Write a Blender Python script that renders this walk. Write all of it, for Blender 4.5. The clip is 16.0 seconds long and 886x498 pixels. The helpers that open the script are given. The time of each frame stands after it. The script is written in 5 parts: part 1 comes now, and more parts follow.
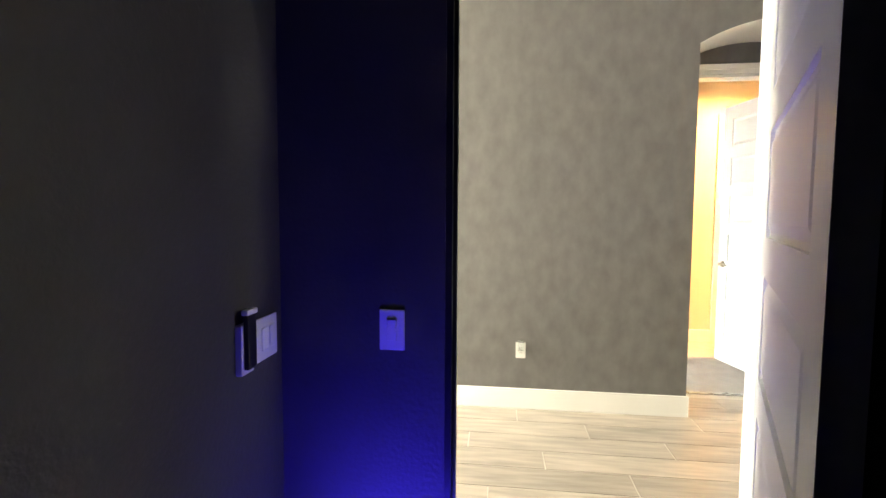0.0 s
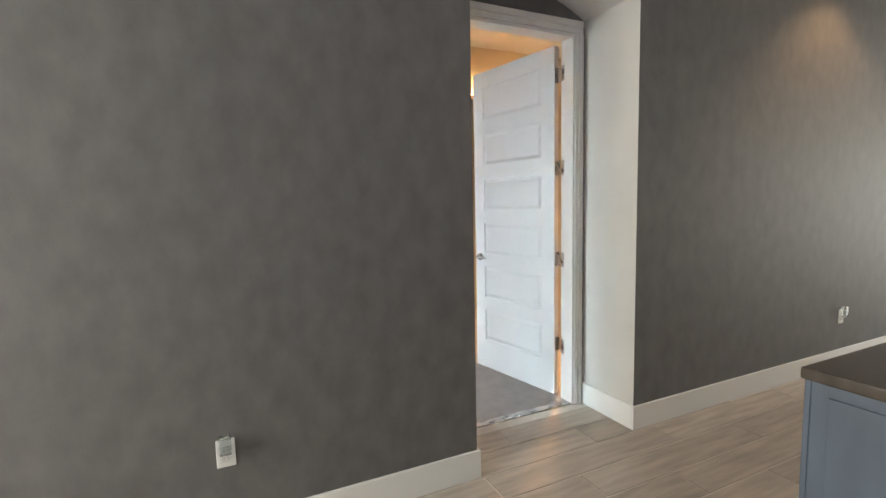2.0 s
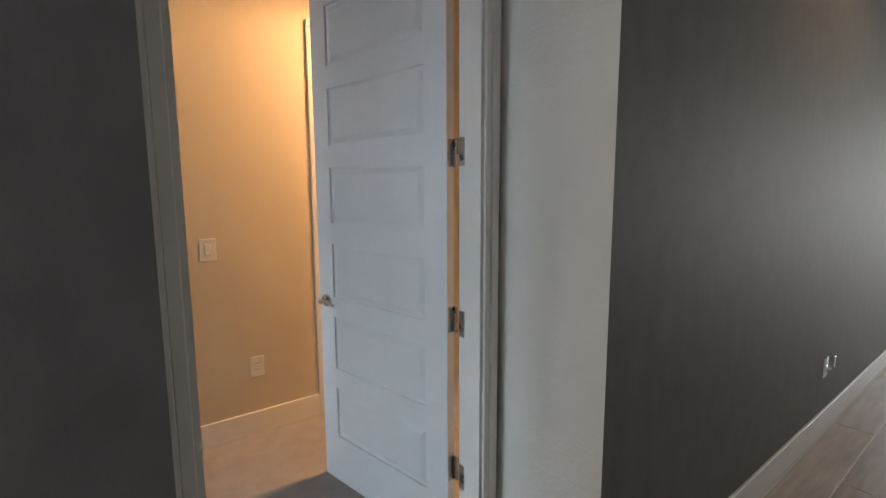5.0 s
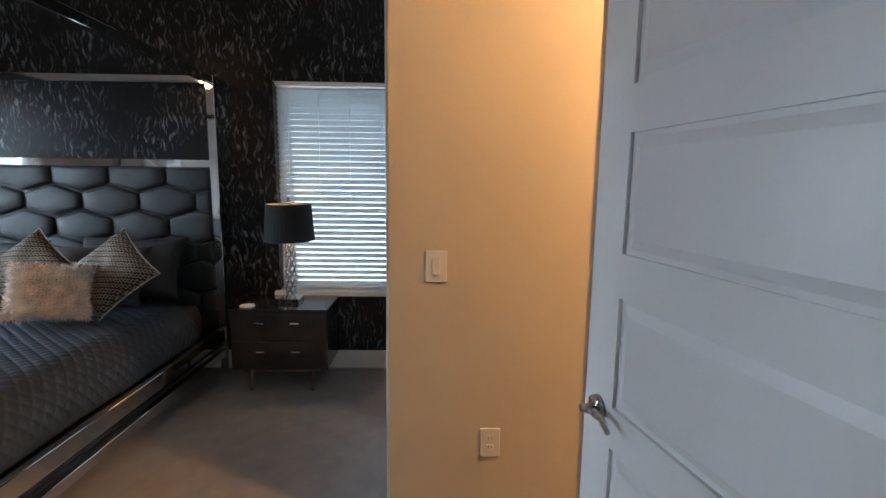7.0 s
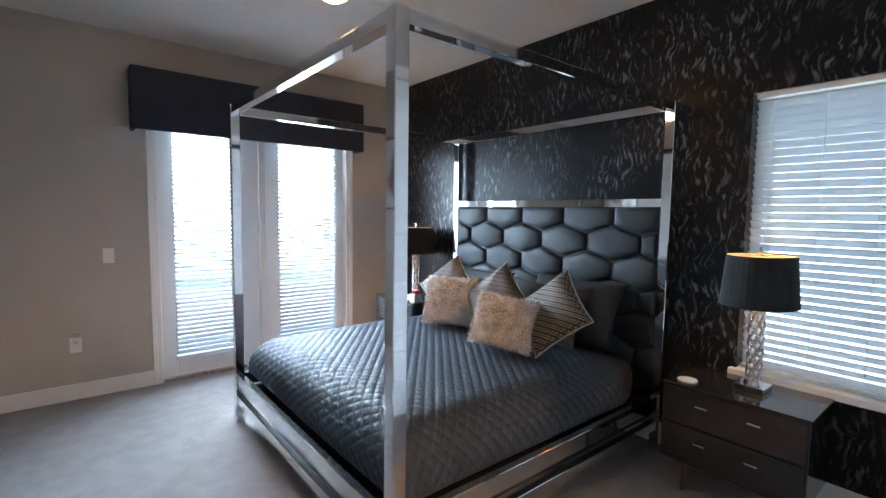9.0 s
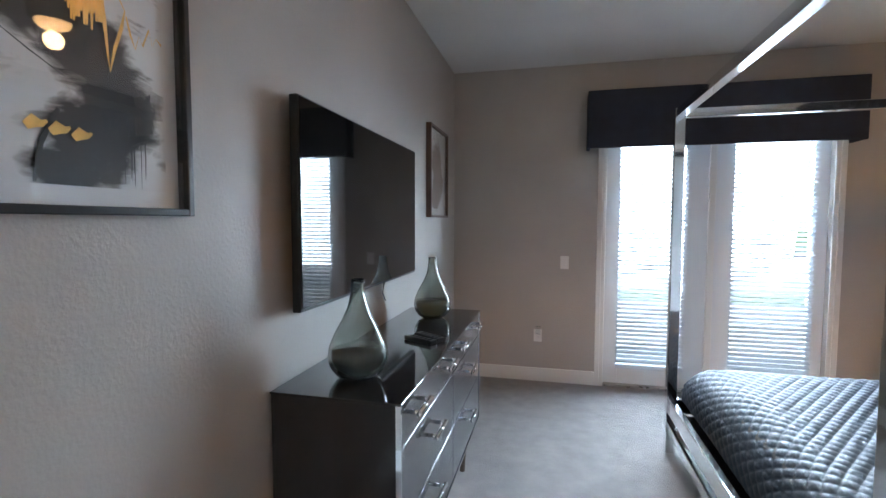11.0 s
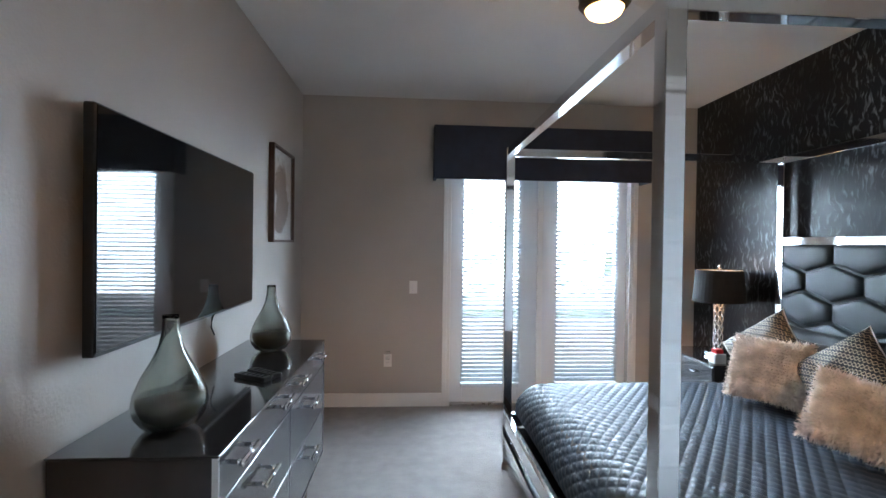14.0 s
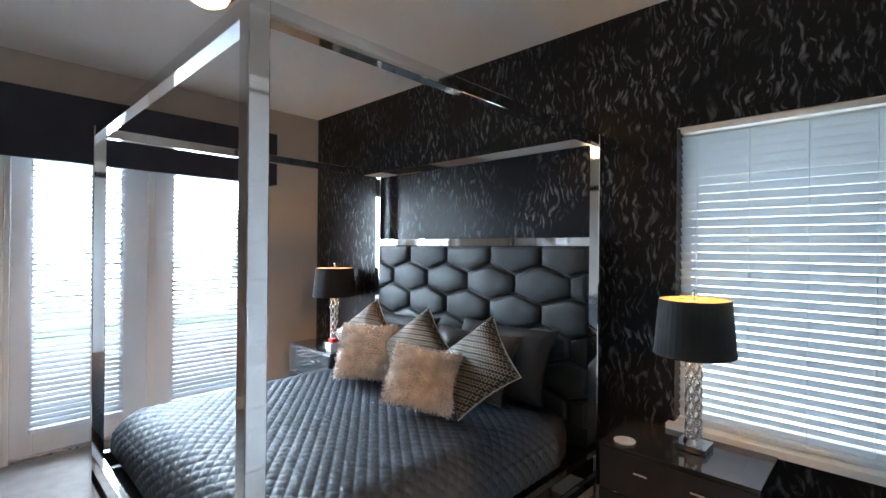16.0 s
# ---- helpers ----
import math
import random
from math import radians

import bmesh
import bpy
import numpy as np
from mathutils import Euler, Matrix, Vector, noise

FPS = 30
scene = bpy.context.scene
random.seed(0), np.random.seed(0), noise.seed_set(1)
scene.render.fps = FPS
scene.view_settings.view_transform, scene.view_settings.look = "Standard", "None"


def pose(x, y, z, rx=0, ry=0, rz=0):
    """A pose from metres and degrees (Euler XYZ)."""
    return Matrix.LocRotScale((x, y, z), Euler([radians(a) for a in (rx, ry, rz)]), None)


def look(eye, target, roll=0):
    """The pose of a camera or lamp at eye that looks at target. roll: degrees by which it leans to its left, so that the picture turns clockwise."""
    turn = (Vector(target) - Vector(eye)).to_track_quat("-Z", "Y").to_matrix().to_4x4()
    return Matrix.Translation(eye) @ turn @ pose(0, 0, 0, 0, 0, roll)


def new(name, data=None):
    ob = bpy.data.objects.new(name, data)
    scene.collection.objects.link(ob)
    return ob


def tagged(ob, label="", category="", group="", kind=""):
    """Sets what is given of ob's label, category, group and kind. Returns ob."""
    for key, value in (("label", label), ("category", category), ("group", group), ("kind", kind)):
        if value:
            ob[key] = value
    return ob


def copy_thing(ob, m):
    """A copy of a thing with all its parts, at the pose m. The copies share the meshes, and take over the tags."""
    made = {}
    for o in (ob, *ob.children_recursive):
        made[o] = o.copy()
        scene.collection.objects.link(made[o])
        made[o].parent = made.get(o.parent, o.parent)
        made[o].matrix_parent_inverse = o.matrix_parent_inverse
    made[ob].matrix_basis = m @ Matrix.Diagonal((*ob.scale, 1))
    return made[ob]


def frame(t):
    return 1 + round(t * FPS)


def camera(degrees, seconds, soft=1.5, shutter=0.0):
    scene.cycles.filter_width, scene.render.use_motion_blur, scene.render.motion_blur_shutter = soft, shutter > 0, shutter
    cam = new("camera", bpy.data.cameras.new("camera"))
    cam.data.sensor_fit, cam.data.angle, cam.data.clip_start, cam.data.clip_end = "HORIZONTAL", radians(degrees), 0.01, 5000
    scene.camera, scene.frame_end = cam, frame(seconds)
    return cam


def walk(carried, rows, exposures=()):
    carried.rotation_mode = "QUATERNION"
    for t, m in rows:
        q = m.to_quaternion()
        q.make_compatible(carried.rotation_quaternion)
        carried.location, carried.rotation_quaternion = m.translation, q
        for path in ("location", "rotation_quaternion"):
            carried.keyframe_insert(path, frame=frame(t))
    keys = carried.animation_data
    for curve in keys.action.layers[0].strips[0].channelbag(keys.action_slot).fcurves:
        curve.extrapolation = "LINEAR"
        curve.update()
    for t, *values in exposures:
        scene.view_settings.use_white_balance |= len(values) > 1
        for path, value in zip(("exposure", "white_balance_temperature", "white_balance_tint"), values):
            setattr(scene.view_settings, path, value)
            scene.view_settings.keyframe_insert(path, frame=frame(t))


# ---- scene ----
PATH = [
    (0, (-3.439, 1.942, 1.382), (-1.458, 2.181, 1.248), 0.3),
    (0.5, (-3.135, 1.929, 1.4), (-1.144, 1.791, 1.259), -0.6),
    (1, (-2.795, 1.876, 1.384), (-0.841, 1.483, 1.216), -1.5),
    (1.5, (-2.442, 1.783, 1.392), (-0.522, 1.253, 1.211), -0.3),
    (2, (-2.076, 1.718, 1.402), (-0.272, 0.876, 1.207), -1.3),
    (2.5, (-1.822, 1.588, 1.403), (-0.137, 0.529, 1.204), -1.2),
    (3, (-1.618, 1.393, 1.43), (-0.049, 0.171, 1.225), -1.0),
    (3.2, (-1.562, 1.332, 1.442), (-0.019, 0.077, 1.23), -0.8),
    (5.3, (-0.683, 0.605, 1.495), (0.915, -0.569, 1.233), 0.3),
    (5.5, (-0.572, 0.551, 1.478), (1.068, -0.568, 1.237), 0.6),
    (6, (-0.286, 0.41, 1.503), (1.487, -0.477, 1.241), -0.0),
    (6.5, (-0.02, 0.243, 1.497), (1.904, -0.228, 1.222), 0.7),
    (7, (0.246, 0.205, 1.489), (2.225, 0.157, 1.204), 0.7),
    (7.5, (0.493, 0.301, 1.511), (2.456, 0.627, 1.275), -0.0),
    (8, (0.667, 0.363, 1.517), (2.469, 1.2, 1.284), -1.2),
    (8.2, (0.732, 0.368, 1.53), (2.431, 1.397, 1.312), -0.9),
    (10.3, (0.833, 0.568, 1.505), (1.203, 2.529, 1.371), 0.7),
    (10.5, (0.852, 0.585, 1.512), (1.019, 2.574, 1.374), 0.1),
    (11, (0.948, 0.588, 1.517), (0.482, 2.529, 1.396), 0.1),
    (11.5, (1.026, 0.568, 1.526), (0.186, 2.379, 1.398), 0.5),
    (12, (1.032, 0.543, 1.521), (-0.042, 2.226, 1.421), -0.2),
    (12.5, (1.019, 0.508, 1.523), (-0.195, 2.096, 1.435), -0.4),
    (13, (0.976, 0.548, 1.516), (-0.124, 2.216, 1.435), 0.2),
    (13.5, (1.016, 0.569, 1.541), (0.468, 2.491, 1.486), 1.1),
    (14, (1.023, 0.604, 1.545), (1.159, 2.6, 1.525), 0.8),
    (14.5, (1.048, 0.609, 1.557), (1.785, 2.468, 1.584), 1.2),
    (15, (1.072, 0.6, 1.565), (2.101, 2.315, 1.602), 1.2),
    (15.5, (1.089, 0.581, 1.579), (2.347, 2.137, 1.603), 1.4),
    (16, (1.163, 0.572, 1.554), (2.606, 1.957, 1.552), 0.6),
]
cam = camera(87.5, 16.0)
EXPOSURES = [(0, 3.25, 8400, 3), (0.8, 2.8, 8000, 4), (1.5, 1.9, 7150, 6), (3.2, 1.9, 6800, 10), (5.5, 0.65, 6500, 10), (6.5, 0.65, 6450, 10), (8, 1.05, 6050, 10),
             (10.5, 1.35, 6100, 10), (12.2, 1.0, 6200, 9), (13.3, 1.25, 6200, 9), (14.5, 1.15, 6200, 10), (16, 1.25, 6350, 10)]
walk(cam, [(t, look(eye, target, roll)) for t, eye, target, roll in PATH], EXPOSURES)

# ---- sky, sun, lamps ----
world = bpy.data.worlds.new("world")
scene.world = world
world.use_nodes = True
sky = world.node_tree.nodes.new("ShaderNodeTexSky")
sky.sky_type = 'NISHITA'
sky.sun_disc = False
sky.sun_elevation, sky.sun_rotation = radians(60), radians(215)
world.node_tree.links.new(sky.outputs[0], world.node_tree.nodes["Background"].inputs[0])
world.node_tree.nodes["Background"].inputs[1].default_value = 0.13


def lamp(name, kind, m, energy, color, size=0.1, size_y=None, spot=None):
    d = bpy.data.lights.new(name, kind)
    d.energy, d.color = energy, color
    if kind == 'AREA':
        d.size = size
        if size_y:
            d.shape, d.size_y = 'RECTANGLE', size_y
    elif kind == 'SUN':
        d.angle = size
    else:
        d.shadow_soft_size = size
        if spot:
            d.spot_size, d.spot_blend = radians(spot), 0.6
    ob = new(name, d)
    ob.matrix_world = m
    return ob


WARM = (1.0, 0.56, 0.24)
lamp("sun", 'SUN', look((0, 0, 30), (10, 14, 0)), 4.0, (1, 0.95, 0.88), radians(4))
# unseen fill lamp added at the hall's closed end, which the camera never faces
lamp("hall_end_fill", 'AREA', look((-1.0, 5.35, 1.5), (-1.0, 0, 0.9)), 40, (0.94, 0.97, 1.0), 1.5, 2.3)
lamp("great_room_daylight", 'AREA', look((-0.6, -10.85, 1.4), (-0.6, 0, 1.2)), 130, (0.95, 0.98, 1.0), 8.0, 2.9)
lamp("door_daylight", 'AREA', look((2.28, 5.62, 1.68), (2.05, 1.0, 0.5)), 185, (0.70, 0.86, 1.0), 1.8, 1.45)
lamp("window_daylight", 'AREA', look((4.5, 0.95, 1.25), (0, 0.95, 1.0)), 13, (0.72, 0.88, 1.0), 1.0, 2.3)
lamp("fan_bulb", 'POINT', pose(1.89, 2.68, 2.53), 2.2, WARM, 0.05)
lamp("vestibule_downlight", 'SPOT', look((1.30, -1.15, 2.88), (1.85, 0.2, 1.0)), 160, (1.0, 0.53, 0.22), 0.10, None, 100)
lamp("hall_downlight", 'SPOT', look((-0.55, -2.35, 3.1), (-0.40, -2.35, 0)), 12, (1.0, 0.6, 0.3), 0.06, None, 110)
lamp("blue_strip", 'AREA', look((-2.45, 2.3, 0.06), (-2.07, 2.2, 0.75)), 0.8, (0.03, 0.02, 1.0), 0.5, 0.05).data.spread = radians(100)


# ---- materials ----
def mat(name, color, rough=0.5, metal=0.0, vary=0.12, scale=6.0, bump=0.0, bump_scale=80.0, stretch=(1, 1, 1), spec=0.5, coat=0.0, random_shift=0.0, second=None, mask=(0.45, 0.6)):
    m = bpy.data.materials.new(name)
    m.use_nodes = True
    nt = m.node_tree
    p = nt.nodes["Principled BSDF"]
    tc = nt.nodes.new("ShaderNodeTexCoord")
    mp = nt.nodes.new("ShaderNodeMapping")
    mp.inputs["Scale"].default_value = stretch
    nt.links.new(tc.outputs["Object"], mp.inputs[0])
    n = nt.nodes.new("ShaderNodeTexNoise")
    n.inputs["Scale"].default_value, n.inputs["Detail"].default_value = scale, 6
    nt.links.new(mp.outputs[0], n.inputs["Vector"])
    ramp = nt.nodes.new("ShaderNodeValToRGB")
    lo = [c * (1 - vary) for c in color]
    hi = [min(1, c * (1 + vary)) for c in color]
    ramp.color_ramp.elements[0].color, ramp.color_ramp.elements[1].color = (*lo, 1), (*(second or hi), 1)
    ramp.color_ramp.elements[0].position, ramp.color_ramp.elements[1].position = mask if second else (0.3, 0.7)
    nt.links.new(n.outputs[0], ramp.inputs[0])
    out = ramp.outputs[0]
    if random_shift:
        oi = nt.nodes.new("ShaderNodeObjectInfo")
        hsv = nt.nodes.new("ShaderNodeHueSaturation")
        mr = nt.nodes.new("ShaderNodeMapRange")
        mr.inputs[3].default_value, mr.inputs[4].default_value = 1 - random_shift, 1 + random_shift
        nt.links.new(oi.outputs["Random"], mr.inputs[0])
        nt.links.new(mr.outputs[0], hsv.inputs["Value"])
        nt.links.new(out, hsv.inputs["Color"])
        out = hsv.outputs[0]
        va = nt.nodes.new("ShaderNodeVectorMath")
        va.operation = 'MULTIPLY_ADD'
        sc = nt.nodes.new("ShaderNodeCombineXYZ")
        nt.links.new(oi.outputs["Random"], sc.inputs[0])
        nt.links.new(oi.outputs["Random"], sc.inputs[1])
        va.inputs[1].default_value = (37, 53, 0)
        nt.links.new(sc.outputs[0], va.inputs[0])
        nt.links.new(mp.outputs[0], va.inputs[2])
        nt.links.new(va.outputs[0], n.inputs["Vector"])
    nt.links.new(out, p.inputs["Base Color"])
    p.inputs["Metallic"].default_value = metal
    p.inputs["Specular IOR Level"].default_value = spec
    p.inputs["Coat Weight"].default_value = coat
    r = nt.nodes.new("ShaderNodeMapRange")
    r.inputs[3].default_value, r.inputs[4].default_value = max(0.0, rough * 0.85), min(1.0, rough * 1.15)
    nt.links.new(n.outputs[0], r.inputs[0])
    nt.links.new(r.outputs[0], p.inputs["Roughness"])
    if bump:
        b = nt.nodes.new("ShaderNodeBump")
        b.inputs["Strength"].default_value = bump
        b.inputs["Distance"].default_value = 0.01
        n2 = nt.nodes.new("ShaderNodeTexNoise")
        n2.inputs["Scale"].default_value, n2.inputs["Detail"].default_value = bump_scale, 4
        nt.links.new(mp.outputs[0], n2.inputs["Vector"])
        nt.links.new(n2.outputs[0], b.inputs["Height"])
        nt.links.new(b.outputs[0], p.inputs["Normal"])
    return m


def glow(name, color, strength):
    m = mat(name, (0.8, 0.8, 0.8))
    p = m.node_tree.nodes["Principled BSDF"]
    p.inputs["Emission Color"].default_value, p.inputs["Emission Strength"].default_value = (*color, 1), strength
    return m


def glass(name, color, rough=0.0):
    m = bpy.data.materials.new(name)
    m.use_nodes = True
    p = m.node_tree.nodes["Principled BSDF"]
    p.inputs["Base Color"].default_value = (*color, 1)
    p.inputs["Transmission Weight"].default_value = 1
    p.inputs["Roughness"].default_value = rough
    p.inputs["IOR"].default_value = 1.45
    return m


GREY = mat("grey_faux_suede_paint", (0.135, 0.13, 0.127), 0.6, vary=0.15, scale=8.0, bump=0.05, bump_scale=90, stretch=(1.3, 1.3, 0.9))
WHITE = mat("white_trim_paint", (0.78, 0.77, 0.74), 0.35, vary=0.02, scale=3, bump=0.02, bump_scale=50)
DOORW = mat("white_door_paint", (0.76, 0.77, 0.78), 0.38, vary=0.025, scale=4, bump=0.04, bump_scale=120, stretch=(1, 1, 0.2))
REVEAL = mat("off_white_wall_paint", (0.62, 0.60, 0.56), 0.6, vary=0.04, scale=2, bump=0.12, bump_scale=70)
BEDWALL = mat("greige_wall_paint", (0.42, 0.39, 0.355), 0.55, vary=0.05, scale=1.6, bump=0.2, bump_scale=75)
ORANGE = mat("beige_wall_paint", (0.62, 0.55, 0.44), 0.55, vary=0.05, scale=2, bump=0.08, bump_scale=110)
CEIL = mat("white_ceiling_paint", (0.66, 0.65, 0.63), 0.7, vary=0.04, scale=1.5, bump=0.2, bump_scale=60)
DARKWALL = mat("charcoal_wall_paint", (0.042, 0.042, 0.041), 0.6, vary=0.2, scale=3, bump=0.2, bump_scale=70)
CARPET = mat("grey_carpet", (0.42, 0.39, 0.37), 0.95, vary=0.09, scale=9, bump=1.0, bump_scale=260, spec=0.1)
PLANK = mat("wood_look_tile", (0.47, 0.41, 0.35), 0.33, vary=0.22, scale=5, bump=0.05, bump_scale=30, stretch=(5, 0.55, 1), random_shift=0.17)
GROUT = mat("pale_grout", (0.72, 0.68, 0.62), 0.8, vary=0.1)
CHROME = mat("polished_chrome", (0.78, 0.79, 0.80), 0.05, 1.0, vary=0.04, scale=3, bump=0.006, bump_scale=9)
BLACKGLOSS = mat("dark_gloss_lacquer", (0.030, 0.028, 0.030), 0.10, vary=0.25, scale=3, coat=0.5)
FRONT = mat("charcoal_gloss_drawer", (0.075, 0.078, 0.088), 0.14, vary=0.15, scale=3, coat=0.4)
WOODLEG = mat("brushed_walnut", (0.16, 0.11, 0.075), 0.4, vary=0.3, scale=9, stretch=(6, 6, 1))
LEATHER = mat("black_leather", (0.024, 0.031, 0.035), 0.42, vary=0.2, scale=12, bump=0.25, bump_scale=240)
QUILT = mat("slate_satin_quilt", (0.040, 0.055, 0.076), 0.5, vary=0.18, scale=10, bump=0.25, bump_scale=260, spec=0.32)
SHEET = mat("dark_brown_satin", (0.026, 0.020, 0.019), 0.45, vary=0.2, scale=6, bump=0.15, bump_scale=30)
PILLOW = mat("charcoal_cotton", (0.016, 0.016, 0.018), 0.7, vary=0.2, scale=10, bump=0.3, bump_scale=20)
PILLOWB = mat("taupe_satin", (0.055, 0.043, 0.040), 0.5, vary=0.2, scale=8, bump=0.2, bump_scale=16)
FUR = mat("cream_faux_fur", (0.78, 0.71, 0.65), 0.9, vary=0.25, scale=14, bump=0.8, bump_scale=60, spec=0.2)
SHADE = mat("black_fabric_shade", (0.010, 0.010, 0.011), 0.85, vary=0.2, scale=40)
SHADEIN = mat("gold_shade_lining", (0.75, 0.52, 0.26), 0.4, vary=0.06)
VALANCE = mat("navy_velvet", (0.022, 0.026, 0.042), 0.85, vary=0.25, scale=8, bump=0.3, bump_scale=200)
BLIND = mat("white_blind_slat", (0.72, 0.75, 0.78), 0.45, vary=0.03, scale=4)
def let_light_through(m, share):
    """Mixes diffuse transmission into a thin material such as a blind slat."""
    nt = m.node_tree
    p, out = nt.nodes["Principled BSDF"], nt.nodes["Material Output"]
    tr, mix = nt.nodes.new("ShaderNodeBsdfTranslucent"), nt.nodes.new("ShaderNodeMixShader")
    tr.inputs[0].default_value = (0.75, 0.80, 0.85, 1)
    mix.inputs[0].default_value = share
    nt.links.new(p.outputs[0], mix.inputs[1])
    nt.links.new(tr.outputs[0], mix.inputs[2])
    nt.links.new(mix.outputs[0], out.inputs[0])


let_light_through(BLIND, 0.24)
STEEL = mat("satin_nickel", (0.48, 0.47, 0.45), 0.28, 1.0, vary=0.08, scale=20)
PLASTIC = mat("white_plastic", (0.75, 0.74, 0.71), 0.35, vary=0.02)
CLEARP = glass("clear_plastic", (0.9, 0.95, 0.95), 0.1)
BLUEP = mat("worn_slate_blue_paint", (0.085, 0.105, 0.135), 0.45, vary=0.3, scale=5, bump=0.15, bump_scale=25, stretch=(1, 1, 0.4))
DARKTOP = mat("polished_dark_wood", (0.055, 0.04, 0.028), 0.18, vary=0.45, scale=4, stretch=(5, 0.8, 1), coat=0.3)
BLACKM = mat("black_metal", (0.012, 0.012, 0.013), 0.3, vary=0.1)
SCREEN = mat("black_tv_panel", (0.008, 0.008, 0.009), 0.045, vary=0.05, spec=0.55)
BRONZE = mat("aged_bronze", (0.17, 0.12, 0.075), 0.35, 0.8, vary=0.3, scale=20)
VASEG = glass("smoky_green_glass", (0.68, 0.72, 0.69), 0.02)
VASEF = mat("grey_green_glaze", (0.22, 0.235, 0.22), 0.12, vary=0.2, scale=9, coat=0.4)
PANE = glass("clear_glass", (1, 1, 1))
BULB = glow("warm_lit_diffuser", (1.0, 0.55, 0.2), 3.5)
SOFA = mat("black_tufted_velvet", (0.012, 0.014, 0.014), 0.6, vary=0.2, scale=10)
GRASS = mat("lawn", (0.07, 0.12, 0.03), 0.9, vary=0.4, scale=3, bump=0.5, bump_scale=90)
LEAF = mat("tree_leaves", (0.06, 0.11, 0.03), 0.6, vary=0.4, scale=5)
BARK = mat("bark", (0.12, 0.09, 0.07), 0.9, vary=0.3, scale=9)
PAPER = mat("white_art_paper", (0.70, 0.69, 0.68), 0.6, vary=0.03, scale=4)
GOLD = mat("gold_leaf", (0.72, 0.45, 0.13), 0.35, 0.4, vary=0.2, scale=30)
INK = mat("charcoal_ink", (0.022, 0.02, 0.02), 0.6, vary=0.3, scale=30)
BROWNF = mat("brown_wood_frame", (0.10, 0.06, 0.045), 0.4, vary=0.3, scale=10, stretch=(4, 4, 1))
RED = mat("red_plastic", (0.6, 0.02, 0.02), 0.3)
TEAL = mat("teal_glaze", (0.02, 0.3, 0.4), 0.3)


def node_mix(m, fac_socket, a, b):
    nt = m.node_tree
    mix = nt.nodes.new("ShaderNodeMix")
    mix.data_type = 'RGBA'
    mix.inputs[6].default_value, mix.inputs[7].default_value = (*a, 1), (*b, 1)
    nt.links.new(fac_socket, mix.inputs[0])
    return mix.outputs[2]


def feather_paper():
    """Black wallpaper with curved silvery brush strokes."""
    m = bpy.data.materials.new("feather_wallpaper")
    m.use_nodes = True
    nt = m.node_tree
    p = nt.nodes["Principled BSDF"]
    tc = nt.nodes.new("ShaderNodeTexCoord")
    dn = nt.nodes.new("ShaderNodeTexNoise")
    dn.inputs["Scale"].default_value = 5.5
    nt.links.new(tc.outputs["Object"], dn.inputs["Vector"])
    va = nt.nodes.new("ShaderNodeVectorMath")
    va.operation = 'MULTIPLY_ADD'
    va.inputs[1].default_value = (0.15, 0.15, 0.15)
    nt.links.new(dn.outputs["Color"], va.inputs[0])
    nt.links.new(tc.outputs["Object"], va.inputs[2])
    mp = nt.nodes.new("ShaderNodeMapping")
    mp.inputs["Scale"].default_value = (1, 44, 13)
    mp.inputs["Rotation"].default_value = (0.5, 0, 0)
    nt.links.new(va.outputs[0], mp.inputs[0])
    n = nt.nodes.new("ShaderNodeTexNoise")
    n.inputs["Scale"].default_value, n.inputs["Detail"].default_value = 1.0, 3
    nt.links.new(mp.outputs[0], n.inputs["Vector"])
    r = nt.nodes.new("ShaderNodeMapRange")
    r.inputs[1].default_value, r.inputs[2].default_value = 0.53, 0.70
    nt.links.new(n.outputs[0], r.inputs[0])
    big = nt.nodes.new("ShaderNodeTexNoise")
    big.inputs["Scale"].default_value = 2.6
    nt.links.new(tc.outputs["Object"], big.inputs["Vector"])
    r2 = nt.nodes.new("ShaderNodeMapRange")
    r2.inputs[1].default_value, r2.inputs[2].default_value = 0.34, 0.66
    nt.links.new(big.outputs[0], r2.inputs[0])
    mul = nt.nodes.new("ShaderNodeMath")
    mul.operation = 'MULTIPLY'
    nt.links.new(r.outputs[0], mul.inputs[0])
    nt.links.new(r2.outputs[0], mul.inputs[1])
    nt.links.new(node_mix(m, mul.outputs[0], (0.007, 0.007, 0.009), (0.25, 0.265, 0.285)), p.inputs["Base Color"])
    nt.links.new(mul.outputs[0], p.inputs["Metallic"])
    p.inputs["Roughness"].default_value = 0.31
    p.inputs["Specular IOR Level"].default_value = 0.25
    b = nt.nodes.new("ShaderNodeBump")
    b.inputs["Strength"].default_value, b.inputs["Distance"].default_value = 0.35, 0.004
    nt.links.new(n.outputs[0], b.inputs["Height"])
    nt.links.new(b.outputs[0], p.inputs["Normal"])
    return m


